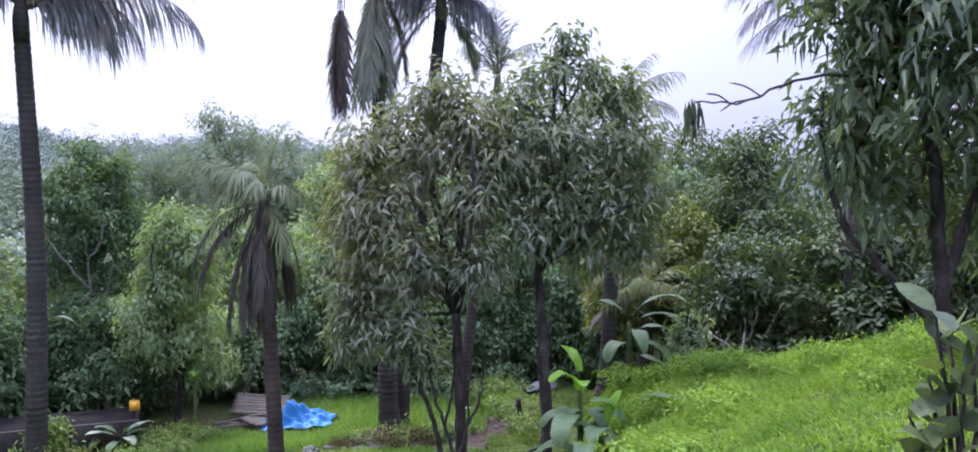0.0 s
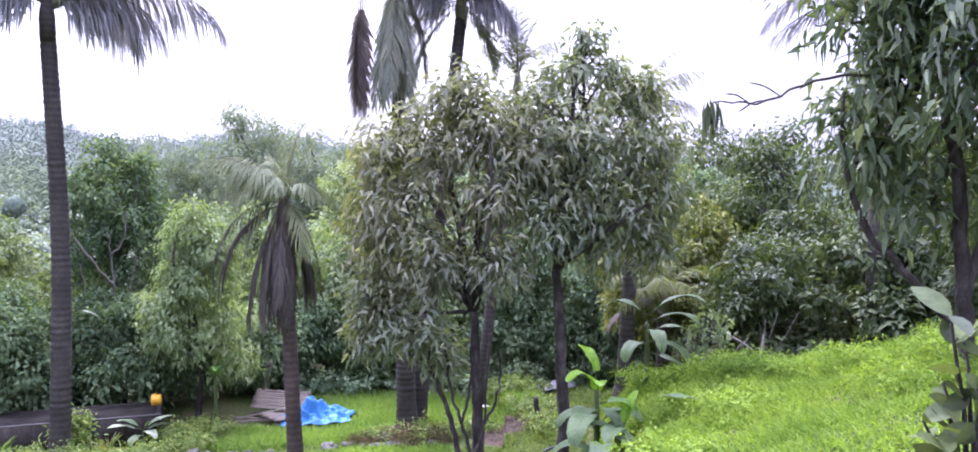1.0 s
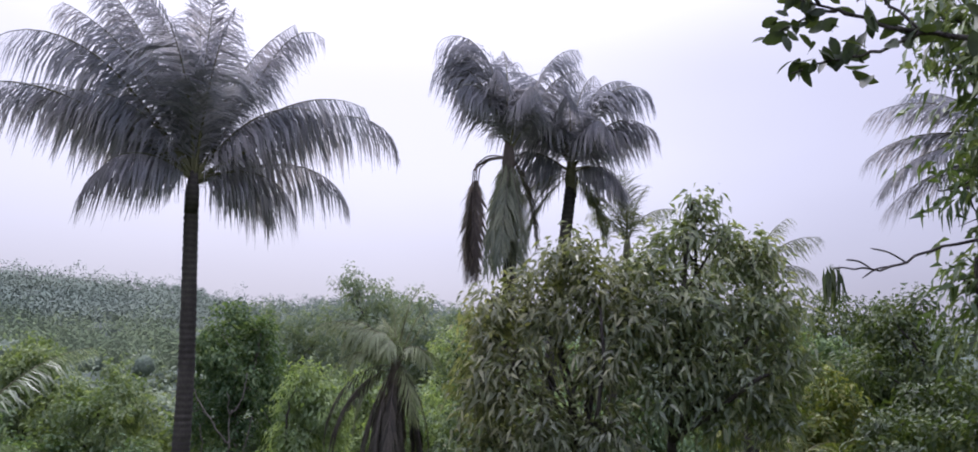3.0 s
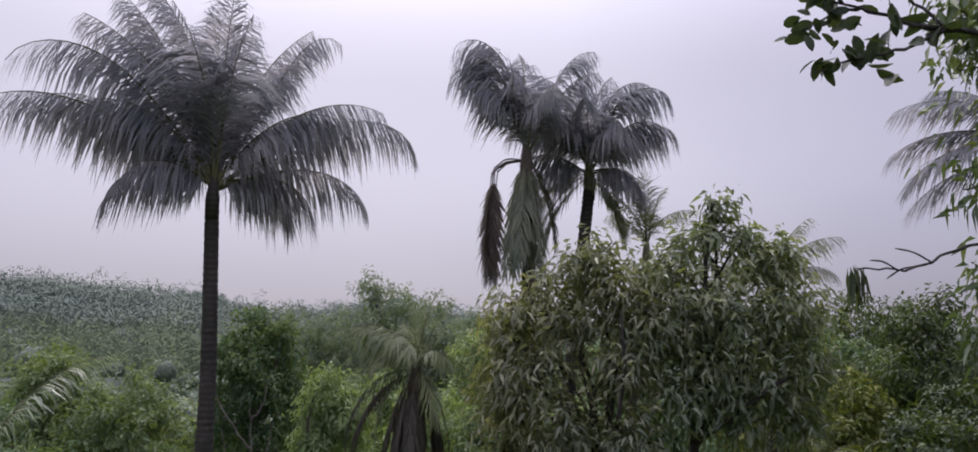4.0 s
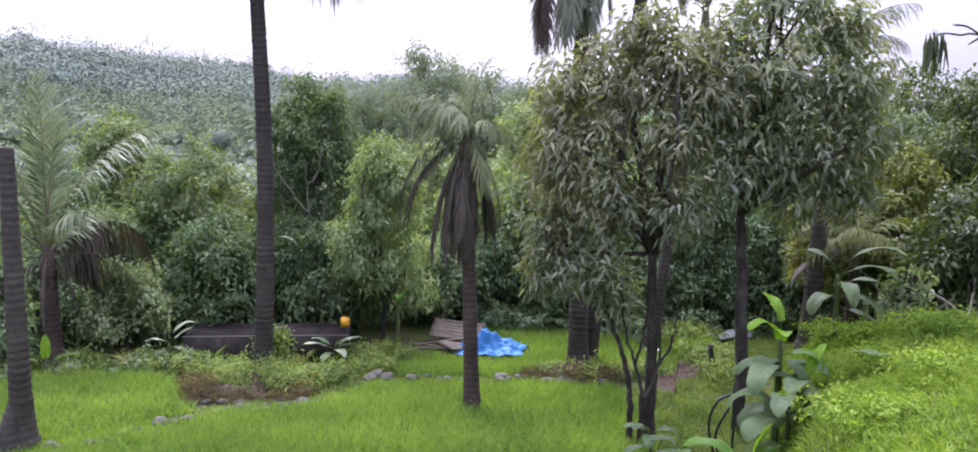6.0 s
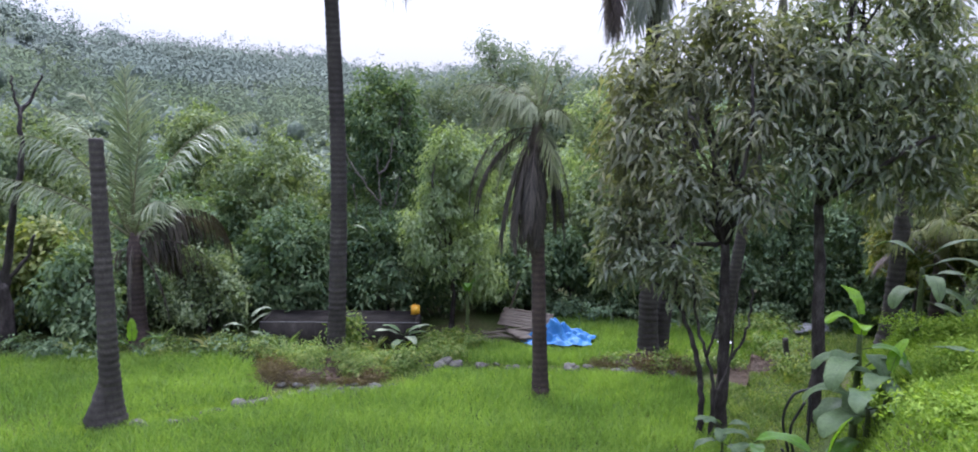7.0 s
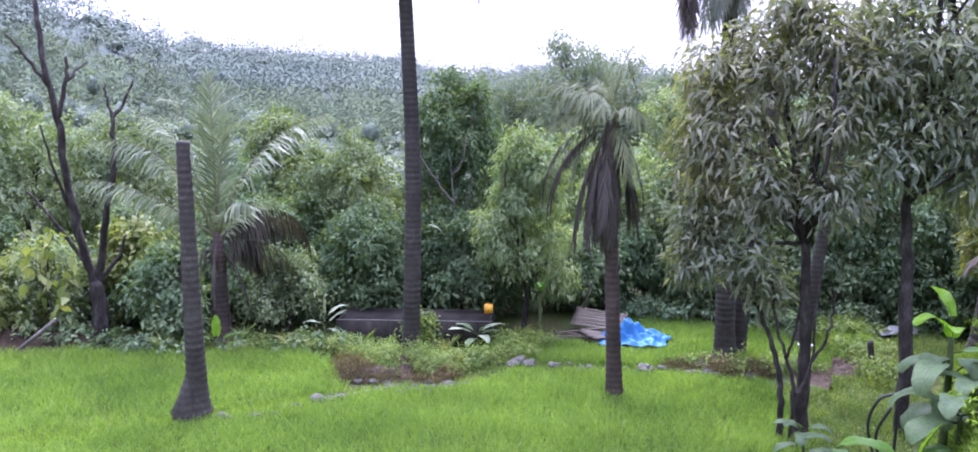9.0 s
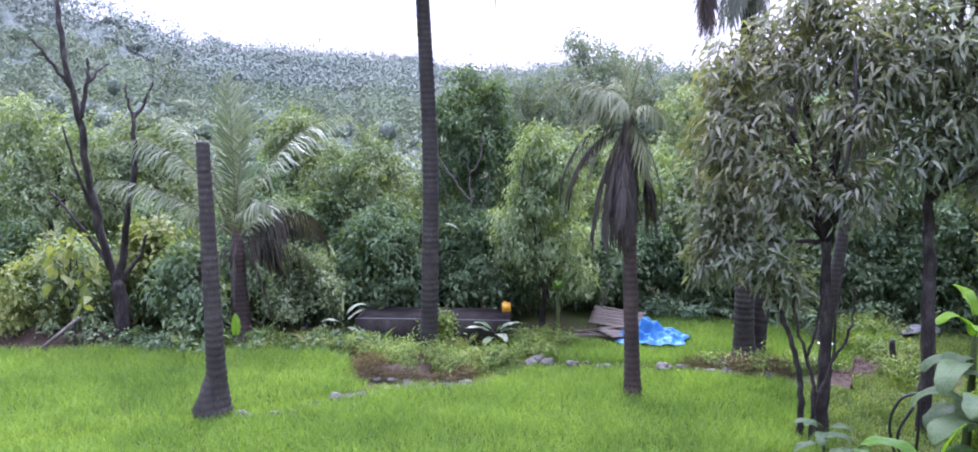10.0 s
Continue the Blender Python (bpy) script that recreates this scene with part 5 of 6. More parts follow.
def oval_leaf_shape(bases, ways, ups, length, width):
    """Broad oval leaves of eight faces, slightly cupped."""
    n = len(bases)
    ways = unit(ways)
    side = unit(np.cross(ways, ups))
    nor = np.cross(side, ways)
    t = np.array([0.0, 0.22, 0.5, 0.8, 1.0])
    w = np.array([0.08, 0.40, 0.5, 0.36, 0.04])
    L = np.broadcast_to(length, (n,))[:, None, None]
    W = np.broadcast_to(width, (n,))[:, None, None]
    mid = bases[:, None] + ways[:, None] * t[None, :, None] * L - nor[:, None] * (0.18 * (t ** 2))[None, :, None] * L
    left = mid + side[:, None] * w[None, :, None] * W + nor[:, None] * (0.25 * w)[None, :, None] * W
    right = mid - side[:, None] * w[None, :, None] * W + nor[:, None] * (0.25 * w)[None, :, None] * W
    v = np.stack([left, mid, right], 2).reshape(-1, 3)
    f = []
    for k in range(4):
        for c in range(2):
            f.append([k * 3 + c, k * 3 + c + 1, (k + 1) * 3 + c + 1, (k + 1) * 3 + c])
    f = (np.arange(n)[:, None, None] * 15 + np.array(f)[None]).reshape(-1, 4)
    return v, [f]


def oval_branch_tree():
    foot = polar(-37, 5.2)
    ob = root("broad_leaved_tree", foot, "tree with oval leathery leaves on spreading branches", "tree")
    o = np.array(foot)
    top = np.array(polar(-34, 5.3, 6.6)) - o
    p = bend([(0, 0, -0.2), top * 0.5 + [0.1, 0, 0], top], 6, 0.01)
    part("trunk", *tube(p, np.linspace(0.10, 0.06, len(p)), 9, 0.06), M_BARK, ob, smooth=True)
    lines = [[(-34, 5.3, 6.6), (-25.4, 5.2, 7.25), (-20.4, 5.1, 7.42), (-16.4, 5.0, 7.55), (-12.4, 5.0, 7.72)], [(-20.4, 5.1, 7.42), (-17.4, 5.0, 7.30), (-14.9, 4.9, 7.26), (-12.4, 4.9, 7.20)], [(-16.4, 5.0, 7.55), (-14.4, 5.0, 7.6), (-11.4, 5, 7.5)],
             [(-20.4, 5.1, 7.42), (-18.4, 5.2, 7.7), (-17.4, 5.2, 8.0)], [(-14.4, 4.95, 7.62), (-12.9, 5, 7.9), (-11.4, 5.0, 8.1)], [(-25.4, 5.2, 7.25), (-23.4, 5.2, 7.8), (-21.4, 5.2, 8.2)]]
    ends = []
    for k, ln in enumerate(lines):
        pts = bend([np.array(polar(*q)) - o for q in ln], 5, 0.008)
        part("limb", *tube(pts, np.linspace(0.026 if k == 0 else 0.012, 0.005, len(pts)), 6, 0.05), M_BARK, ob)
        ends.append(pts[len(pts) // 3 if k == 0 else 2:])
    pts = np.concatenate(ends)
    n = 125
    b = pts[rng.integers(len(pts), size=n)] + rng.standard_normal((n, 3)) * 0.05
    w = rng.standard_normal((n, 3)) * 0.8 - [0.2, 0, 0.15]
    u = unit(rng.standard_normal((n, 3)))
    ln = 0.09 + 0.09 * rng.random(n)
    part("crown", *oval_leaf_shape(b, w, u, ln, ln * 0.55), M_OVAL, ob)
    return ob


oval_branch_tree()


def broad_shrub():
    foot = polar(-29.9, 4.65)
    ob = root("broad_leaved_shrub", foot, "shrub with large oval glossy leaves on the bank", "shrub")
    o = np.array(foot)
    tips = []
    for az, d, z in [(-28.9, 4.6, 4.95), (-29.6, 4.65, 4.82), (-28.6, 4.6, 4.62), (-30.4, 4.6, 4.62), (-27.6, 4.6, 4.42), (-29.0, 4.5, 4.3), (-31.2, 4.6, 4.8), (-30.4, 4.5, 4.38), (-28.0, 4.55, 4.15), (-29.5, 4.5, 4.1), (-32.2, 4.6, 4.5)]:
        e = np.array(polar(az, d, z)) - o
        pts = bend([(0, 0, -0.1), e * 0.5 + [0.05, 0, 0.1], e], 5, 0.01)
        part("stem", *tube(pts, np.linspace(0.02, 0.007, len(pts)), 6, 0.05), M_BARK, ob, smooth=True)
        tips.append(pts[-3:])
    for k, t in enumerate(tips):
        n = 7
        b = t[rng.integers(3, size=n)]
        a = np.arange(n) * 2.4 + k * 1.3
        w = np.stack([np.cos(a), np.sin(a), 1.9 * rng.random(n) - 0.5], 1)
        u = unit(rng.standard_normal((n, 3)) * 0.8 + [-0.25, -0.45, 0.5])
        ln = 0.12 + 0.11 * rng.random(n)
        for q in range(n):
            part("leaf", *oval_leaf_shape(b[q:q + 1], w[q:q + 1], u[q:q + 1], ln[q:q + 1], ln[q:q + 1] * 0.54), M_OVAL if (q + k) % 4 == 2 else M_PALE_BROAD if (q + 2 * k) % 5 == 1 else M_BROAD, ob, smooth=True)
    return ob


broad_shrub()


# ---------------------------------------------------------------- dead tree
def dead_tree():
    ob = root("dead_tree", on_ground(-16.25, 13.83), "bare dark dead tree with broken limbs", "tree", turn=50)
    stems = [("trunk", [(0, -.1), (-.02, .6), (-.07, 1.45)], .19, .16), ("limb", [(-.07, 1.3), (-.3, 2.3), (-.5, 3.6), (-.63, 5.15), (-.84, 6.6), (-.93, 8.1), (-.95, 8.8)], .12, .035),
             ("limb", [(-.7, 6.0), (-1.17, 6.7), (-1.55, 7.2)], .05, .025), ("limb", [(-.62, 5.4), (-.43, 6.2), (-.40, 6.75)], .06, .03), ("limb", [(-.47, 6.1), (-.2, 6.45), (.05, 6.65)], .04, .02),
             ("limb", [(-.03, 1.3), (.12, 2.2), (.24, 3.1), (.47, 4.3), (.51, 5.45)], .10, .05), ("limb", [(.5, 5.3), (.42, 5.8), (.38, 6.2)], .04, .02), ("limb", [(.51, 5.35), (.8, 5.8), (1.0, 6.25)], .05, .02),
             ("limb", [(-.1, 1.6), (-.7, 2.7), (-1.4, 3.7)], .06, .025), ("limb", [(.05, 1.5), (.45, 2.0), (.65, 2.6)], .06, .03), ("limb", [(-.42, 3.0), (-.8, 4.2), (-1.0, 5.2)], .05, .02)]
    for name, line, r0, r1 in stems:
        pts = bend([(u, 0.25 * math.sin(u * 2 + z), z) for u, z in line], 5, 0.02)
        part(name, *tube(pts, np.linspace(r0, r1, len(pts)), 8, 0.08), M_BARK, ob, smooth=True)
    return ob


dead_tree()


# ---------------------------------------------------------------- the wood round the field
bush("dark_tree", "round dark green tree with pale bare branches", -10.4, 21.6, 3.2, 2.6, 6.9, M_DARKTREE, MEDIUM, 9, 900, 15, 11, 0.11, M_BARK_PALE, twig=40)
def pale_branches(place, lines):
    ob = root("bare_branches", place, "pale bare branches before a dark tree", "tree", turn=25)
    for k, line in enumerate(lines):
        p = bend(line, 6, 0.02)
        part("trunk" if k == 0 else "limb", *tube(p, np.linspace(0.05 if k == 0 else 0.03, 0.012, len(p)), 6, 0.06), M_BARK_PALE, ob, smooth=True)


pale_branches(on_ground(-10.0, 19.9), [[(0.3, 0, -0.1), (0.2, 0, 1.6), (0.25, 0, 3.2), (0.1, 0, 4.4)], [(0.25, 0, 3.0), (-0.2, 0, 3.6), (-0.7, 0, 4.4), (-0.9, 0, 5.0)], [(0.2, 0, 3.8), (0.5, 0, 4.3), (0.55, 0, 4.9)], [(0.22, 0, 2.2), (0.6, 0, 3.0), (0.75, 0, 3.8)], [(-0.6, 0, -0.1), (-0.65, 0, 1.5), (-0.4, 0, 2.8), (-0.5, 0, 3.6)]])
bush("columnar_tree", "dense light green tree with drooping small leaves", -7.45, 19.3, 2.5, 0.6, 5.5, M_COLUMN, (0.13, 0.05, dict(spread=0.2, droop=0.35, hang=0.6)), 11, 1300, 14, 12, 0.07, taper=0.9)
bush("light_tree", "light green leafy tree at the wood's edge", -16.9, 21.5, 3.0, 2.0, 6.1, M_LIGHT, MEDIUM, 8, 780, 14, 13)
bush("light_tree", "light green leafy tree at the wood's edge", -13.9, 20.8, 3.6, 1.6, 5.0, M_LIGHT, MEDIUM, 8, 975, 14, 14)
# deep leaf colour here stands in for shade under the canopy
bush("green_bush", "dense bush behind the water tank, leaves darkened for shade", -11.6, 18.4, 3.4, 0.3, 3.0, M_DARKTREE, MEDIUM, 9, 1170, 14, 15, category="bush")
bush("green_bush", "dense bush behind the water tank, leaves darkened for shade", -9.3, 19.3, 2.6, 0.2, 2.9, M_DARKTREE, MEDIUM, 8, 910, 14, 16, category="bush")
bush("green_bush", "feathery dark green shrub at the field edge", -12.9, 16.6, 2.0, 0.4, 2.1, M_MID, SMALL, 7, 600, 14, 17, category="bush")
bush("green_bush", "dark green shrub at the field edge", -14.9, 14.7, 1.8, 0.1, 2.6, M_DARK, MEDIUM, 7, 650, 14, 18, category="bush")
bush("broad_bush", "light green bush with broad leaves", -18.9, 13.4, 2.4, 0.3, 2.0, M_LIME, MEDIUM, 8, 520, 10, 19, category="bush")
bush("green_bush", "airy mid-green bush beside the dead tree", -18.2, 13.9, 2.4, 0.3, 2.5, M_MID, MEDIUM, 8, 560, 11, 34, category="bush")
bush("climbing_vine", "yellow-green vine leaves beside the dead tree", -16.95, 13.0, 0.9, 1.0, 3.0, M_LIME, (0.26, 0.17, dict(spread=0.4, droop=0.3, hang=0.5)), 4, 34, 3, 35, 0.02, category="vine")
bush("broad_bush", "yellow-green bush with broad leaves", -17.0, 15.4, 1.8, 0.3, 2.7, M_LIME, (0.2, 0.11, dict(spread=0.3, droop=0.2, hang=0.2)), 7, 420, 10, 20, category="bush")
bush("wood_tree", "green tree in the wood's edge", -23.5, 17.5, 5.0, 1.2, 6.3, M_MID, MEDIUM, 10, 1300, 14, 21, 0.12)
bush("wood_tree", "green tree in the wood's edge", -20.3, 18.5, 4.2, 1.0, 5.4, M_LIGHT, MEDIUM, 9, 1105, 14, 22, 0.12)
bush("wood_tree", "green tree in the wood's edge", -24.5, 12.0, 4.5, 0.5, 5.2, M_MID, MEDIUM, 9, 1105, 14, 23, 0.12)
bush("wood_tree", "shady tree behind the young coconut palm", -15.3, 17.8, 2.8, 0.5, 4.0, M_DARK, MEDIUM, 8, 910, 14, 24, 0.1)
# these tall trees take the haze-paled leaf colour
bush("wood_tree", "tall tree above the wood, green paled for haze", -10.3, 33.5, 5.2, 3.0, 9.0, M_MIDFAR, MEDIUM, 10, 1430, 14, 25, 0.16)
bush("wood_tree", "tall tree above the wood, green paled for haze", -7.0, 32.0, 4.6, 2.5, 8.1, M_MIDFAR, MEDIUM, 10, 1235, 14, 26, 0.16)
bush("wood_tree", "tall tree above the wood, green paled for haze", -13.8, 33.0, 4.6, 2.5, 7.4, M_MIDFAR, MEDIUM, 10, 1235, 14, 27, 0.16)
for k, (x, y, w, z0, z1, mat) in enumerate([(-6.0, 23.6, 3.0, 0.6, 4.6, M_COLUMN), (-3.8, 23.2, 2.8, 0.8, 4.2, M_MID), (-1.6, 23.8, 3.0, 0.6, 4.8, M_COLUMN), (0.6, 23.4, 2.8, 0.8, 4.6, M_DARK), (2.6, 23.0, 2.8, 0.8, 4.8, M_DARK),
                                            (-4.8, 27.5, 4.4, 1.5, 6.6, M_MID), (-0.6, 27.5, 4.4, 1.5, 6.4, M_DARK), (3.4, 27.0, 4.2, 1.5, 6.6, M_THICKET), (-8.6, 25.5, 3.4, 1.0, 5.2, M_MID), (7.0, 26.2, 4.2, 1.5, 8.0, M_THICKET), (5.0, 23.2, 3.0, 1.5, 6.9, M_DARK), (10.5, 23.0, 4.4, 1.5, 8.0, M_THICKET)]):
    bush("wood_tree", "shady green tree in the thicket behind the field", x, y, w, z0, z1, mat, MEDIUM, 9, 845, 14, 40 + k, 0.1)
bush("yellow_green_bush", "yellow-green leafy bush beyond the bank", 4.6, 19.6, 2.6, 1.6, 5.0, M_YELLOWISH, MEDIUM, 8, 845, 14, 60, category="bush")
bush("yellow_green_bush", "yellow-green leafy bush behind drooping banana leaves", 3.3, 19.4, 2.2, 2.2, 4.9, M_YELLOWISH, MEDIUM, 7, 600, 13, 59, category="bush")
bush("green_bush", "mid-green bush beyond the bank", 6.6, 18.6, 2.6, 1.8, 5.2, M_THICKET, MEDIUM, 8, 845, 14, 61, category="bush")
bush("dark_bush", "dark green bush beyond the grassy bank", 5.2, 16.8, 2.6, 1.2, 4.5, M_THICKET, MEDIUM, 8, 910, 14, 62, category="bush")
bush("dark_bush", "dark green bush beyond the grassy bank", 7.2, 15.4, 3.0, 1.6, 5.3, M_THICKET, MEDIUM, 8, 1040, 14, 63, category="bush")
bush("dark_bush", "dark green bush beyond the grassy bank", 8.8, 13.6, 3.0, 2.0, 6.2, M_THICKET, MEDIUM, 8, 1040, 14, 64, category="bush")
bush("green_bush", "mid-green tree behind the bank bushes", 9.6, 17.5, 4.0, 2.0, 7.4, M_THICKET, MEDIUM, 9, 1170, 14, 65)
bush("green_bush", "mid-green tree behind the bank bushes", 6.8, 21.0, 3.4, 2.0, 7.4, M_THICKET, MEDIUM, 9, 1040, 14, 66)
# most take the deep leaf, which adds understorey shade by colour
for k, (x, y, w, z1) in enumerate([(-17.8, 16.5, 2.6, 3.2), (-21.5, 14.5, 2.8, 3.0), (-14.2, 18.8, 2.6, 3.2), (-12.6, 20.0, 2.6, 3.4), (-10.3, 20.4, 2.6, 3.0), (-8.2, 21.6, 2.6, 3.2), (-6.4, 21.6, 2.2, 2.6), (-5.0, 22.3, 2.2, 2.4), (-2.8, 22.4, 2.2, 2.4), (-0.4, 22.6, 2.2, 2.2), (1.6, 22.4, 2.0, 2.4), (3.4, 21.6, 2.0, 2.6), (-15.1, 16.9, 2.2, 1.7), (-18.3, 15.7, 2.4, 1.8), (-16.2, 15.6, 2.0, 1.5), (-13.6, 17.2, 2.0, 1.8), (-11.6, 20.2, 2.4, 2.6)]):
    bush("thicket_bush", "dark bush in the shade of the wood", x, y, w, 0.1, z1, M_DARKTREE if k % 3 else M_DARK, MEDIUM, 7, 624, 13, 80 + k, 0.05, category="bush")
bush("sapling", "thin sapling with few leaves on the bank", 3.72, 14.92, 0.7, 2.5, 3.4, M_MID, (0.12, 0.055, dict(spread=0.2, droop=0.2)), 5, 60, 7, 67, 0.022, category="sapling")


def forest(name, label, r0, r1, spacing, radius, leaves, leaf, mat, seed, heart, bosses=4):
    """Wooded slopes: many crowns of leaves round leafy bosses, drawn as one growth."""
    g = np.random.default_rng(seed)
    area = math.pi * (r1 ** 2 - r0 ** 2) * (97 / 360)
    n = int(area / spacing ** 2)
    i = np.arange(n) + 0.5                    # evenly strewn, so that no slope stays bare
    r = np.sqrt(r0 ** 2 + (r1 ** 2 - r0 ** 2) * (i * 0.5698402910 % 1)) + g.normal(0, 0.3 * spacing, n)
    az = np.radians(-36 + 97 * (i * 0.7548776662 % 1)) + g.normal(0, 0.3 * spacing, n) / r
    keep = (r < ridge_range(np.degrees(az)) * 1.06) & ((np.degrees(az) > 2) | (g.random(n) < 0.25))
    az, r = az[keep], r[keep]
    n = len(r)
    x, y = -r * np.sin(az), r * np.cos(az)
    z = ground_height(x, y)
    R = radius * (0.5 + 1.0 * g.random(n) ** 1.8)
    tall = R * (0.75 + 0.9 * g.random(n))
    mid, size = np.stack([x, y, z + tall * 0.55], 1), np.stack([R, R, tall * 0.85], 1)
    off = g.standard_normal((n, bosses, 3)) * [0.42, 0.42, 0.3]      # each crown swells into a few bosses
    fat = 0.42 + 0.3 * g.random((n, bosses))
    idx = np.repeat(np.arange(n), leaves)
    m = len(idx)
    b = g.integers(bosses, size=m)
    d = unit(g.standard_normal((m, 3)) + [0, 0, 0.45])
    rad = fat[idx, b] * (0.45 + 0.7 * g.random(m))
    if heart is None:          # far off only the lit upper leaves show
        d[:, 2] = np.abs(d[:, 2])
        rad = fat[idx, b] * (0.8 + 0.3 * g.random(m))
    c = mid[idx] + (off[idx, b] + d * rad[:, None]) * size[idx]
    way = g.standard_normal((m, 3))
    way = unit(way - 0.8 * d * (way * d).sum(1, keepdims=True))
    up = unit(0.4 * d + [0, 0, 0.6] + g.standard_normal((m, 3)) * 0.12)
    v, f = leaf_blades(c, way, up, leaf * (0.6 + 0.8 * g.random(m)), leaf * 0.66, 0.05, 0.05)
    if heart is None:
        return tagged(part(name, v, f, mat), label, "forest", kind="stuff")
    bm = bmesh.new()
    bmesh.ops.create_icosphere(bm, subdivisions=1, radius=0.5)
    hv = np.array([q.co[:] for q in bm.verts])
    hf = np.array([[q.index for q in t.verts] for t in bm.faces])
    bm.free()
    hv = hv[None, None] * fat[:, :, None, None] * (1 + 0.1 * g.standard_normal((n, bosses, len(hv), 1)))
    hv = (mid[:, None, None] + (off[:, :, None] + hv) * size[:, None, None]).reshape(n * bosses, -1, 3)
    first = len(f[0])
    hf = (hf[None] + np.arange(n * bosses)[:, None, None] * hv.shape[1]).reshape(-1, 3)
    v, f = join([(v, f), (hv.reshape(-1, 3), [hf])])
    ob = new(name, mesh_data(name, v, f, mat, False, (heart, first)))
    ob.data.polygons.foreach_set("use_smooth", np.arange(len(ob.data.polygons)) >= first)
    return tagged(ob, label, "forest", kind="stuff")


# the slopes' haze lies in their leaf colours, not in the air
forest("hillside_wood", "woods on the lower slope, green paled for haze", 34, 75, 3.3, 1.9, 330, 0.29, M_MIDFAR, 8, M_CROWN_MID)
forest("hillside_wood", "woods on the hillside, green greyed for haze", 75, 140, 2.9, 2.0, 160, 0.40, M_SLOPE, 4, None, 6)
forest("distant_forest", "forest on the ridge, haze in its grey-green colour", 140, 285, 3.9, 2.7, 110, 0.62, M_FAR, 5, None, 6)


# ---------------------------------------------------------------- broad-leaved plants
def broad_leaf(length, width, rise, fall, seed, torn=0.0, stalk=0.3):
    """A banana-like leaf along +x with a midrib, waved edges and a stalk."""
    g = np.random.default_rng(seed)
    n, c = 14, 7
    s = np.linspace(0, 1, n)
    ang = (rise - fall * s ** 1.3) * DEG
    step = length / (n - 1)
    st = stalk * length
    x0, z0 = st * math.cos(rise * DEG), st * math.sin(rise * DEG)
    x = x0 + np.concatenate([[0], np.cumsum(np.cos(ang[:-1]) * step)])
    z = z0 + np.concatenate([[0], np.cumsum(np.sin(ang[:-1]) * step)])
    w = width * np.sin(np.pi * np.clip(s * 0.9 + 0.09, 0, 1)) ** 0.6
    q = np.linspace(-1, 1, c)
    wave = 0.045 * width * np.sin(s[:, None] * 11 + q[None] * 2 + g.random() * 6)
    tear = 1 - torn * (g.random((n, c)) > 0.6) * np.abs(q)[None]
    Y = q[None] * w[:, None] / 2 * tear
    up = np.abs(q)[None] * w[:, None] * 0.18 + wave * np.abs(q)[None]
    X = x[:, None] - np.sin(ang)[:, None] * up
    Z = z[:, None] + np.cos(ang)[:, None] * up - 0.25 * (q[None] ** 2) * w[:, None] * 0.5
    v = np.stack([X, Y, Z], -1).reshape(-1, 3)
    i, j = np.meshgrid(np.arange(n - 1), np.arange(c - 1), indexing="ij")
    f = np.stack([i * c + j, i * c + j + 1, (i + 1) * c + j + 1, (i + 1) * c + j], -1).reshape(-1, 4)
    rib = np.concatenate([[[0, 0, 0]], np.stack([x, 0 * x, z - 0.006], 1)])
    return (v, [f]), tube(rib, np.linspace(0.016, 0.004, len(rib)) * max(0.5, length), 5)


def broad_plant(name, label, place, stem_h, stem_r, leaves, category="banana plant", turn=0.0, group=""):
    """leaves: (turn, rise, fall, length, width, material, height on the stem)."""
    ob = root(name, place, label, category, group, turn=turn)
    if stem_h > 0.05:
        p = bend([(0, 0, -0.15), (0.01, 0, stem_h * 0.5), (0, 0, stem_h)], 5)
        part("stem", *tube(p, np.linspace(stem_r, stem_r * 0.6, len(p)), 9, 0.04), M_STEM, ob, smooth=True)
    for k, (az, rise, fall, ln, wd, mat, h) in enumerate(leaves):
        blade, rib = broad_leaf(ln, wd, rise, fall, k + int(stem_h * 100), 0.16 if k % 3 == 0 else 0.06)
        lf = part("leaf", *blade, mat, ob, smooth=True)
        lf.matrix_local = pose(0, 0, h, 0, 0, az)
        part("midrib", *rib, M_STEM, lf)
    return ob


GREY = M_BANANA_GREY
broad_plant("banana_plant", "young banana plant with bright upright leaves", on_ground(1.38, 12.0), 1.75, 0.06, [(150, 78, 75, 0.5, .27, M_BANANA_LIT, 1.85), (215, 50, 120, 0.5, .28, M_BANANA_LIT, 1.75), (280, 66, 110, 0.45, .25, M_BANANA_LIT, 1.6), (350, 20, 110, 0.55, .3, M_BANANA, 1.5), (250, 20, 110, 0.8, .35, GREY, 1.3), (320, 10, 100, 0.7, .33, GREY, 1.1)], turn=-7)
broad_plant("banana_plant", "small banana plant with one bright upright leaf", on_ground(1.75, 11.85), 0.35, 0.05, [(40, 74, 30, 0.5, .24, M_BANANA_LIT, 0.4), (190, 30, 90, 0.6, .32, GREY, 0.35), (250, 35, 100, 0.6, .3, GREY, 0.35), (120, 50, 80, .5, .28, GREY, .35)], turn=-7)
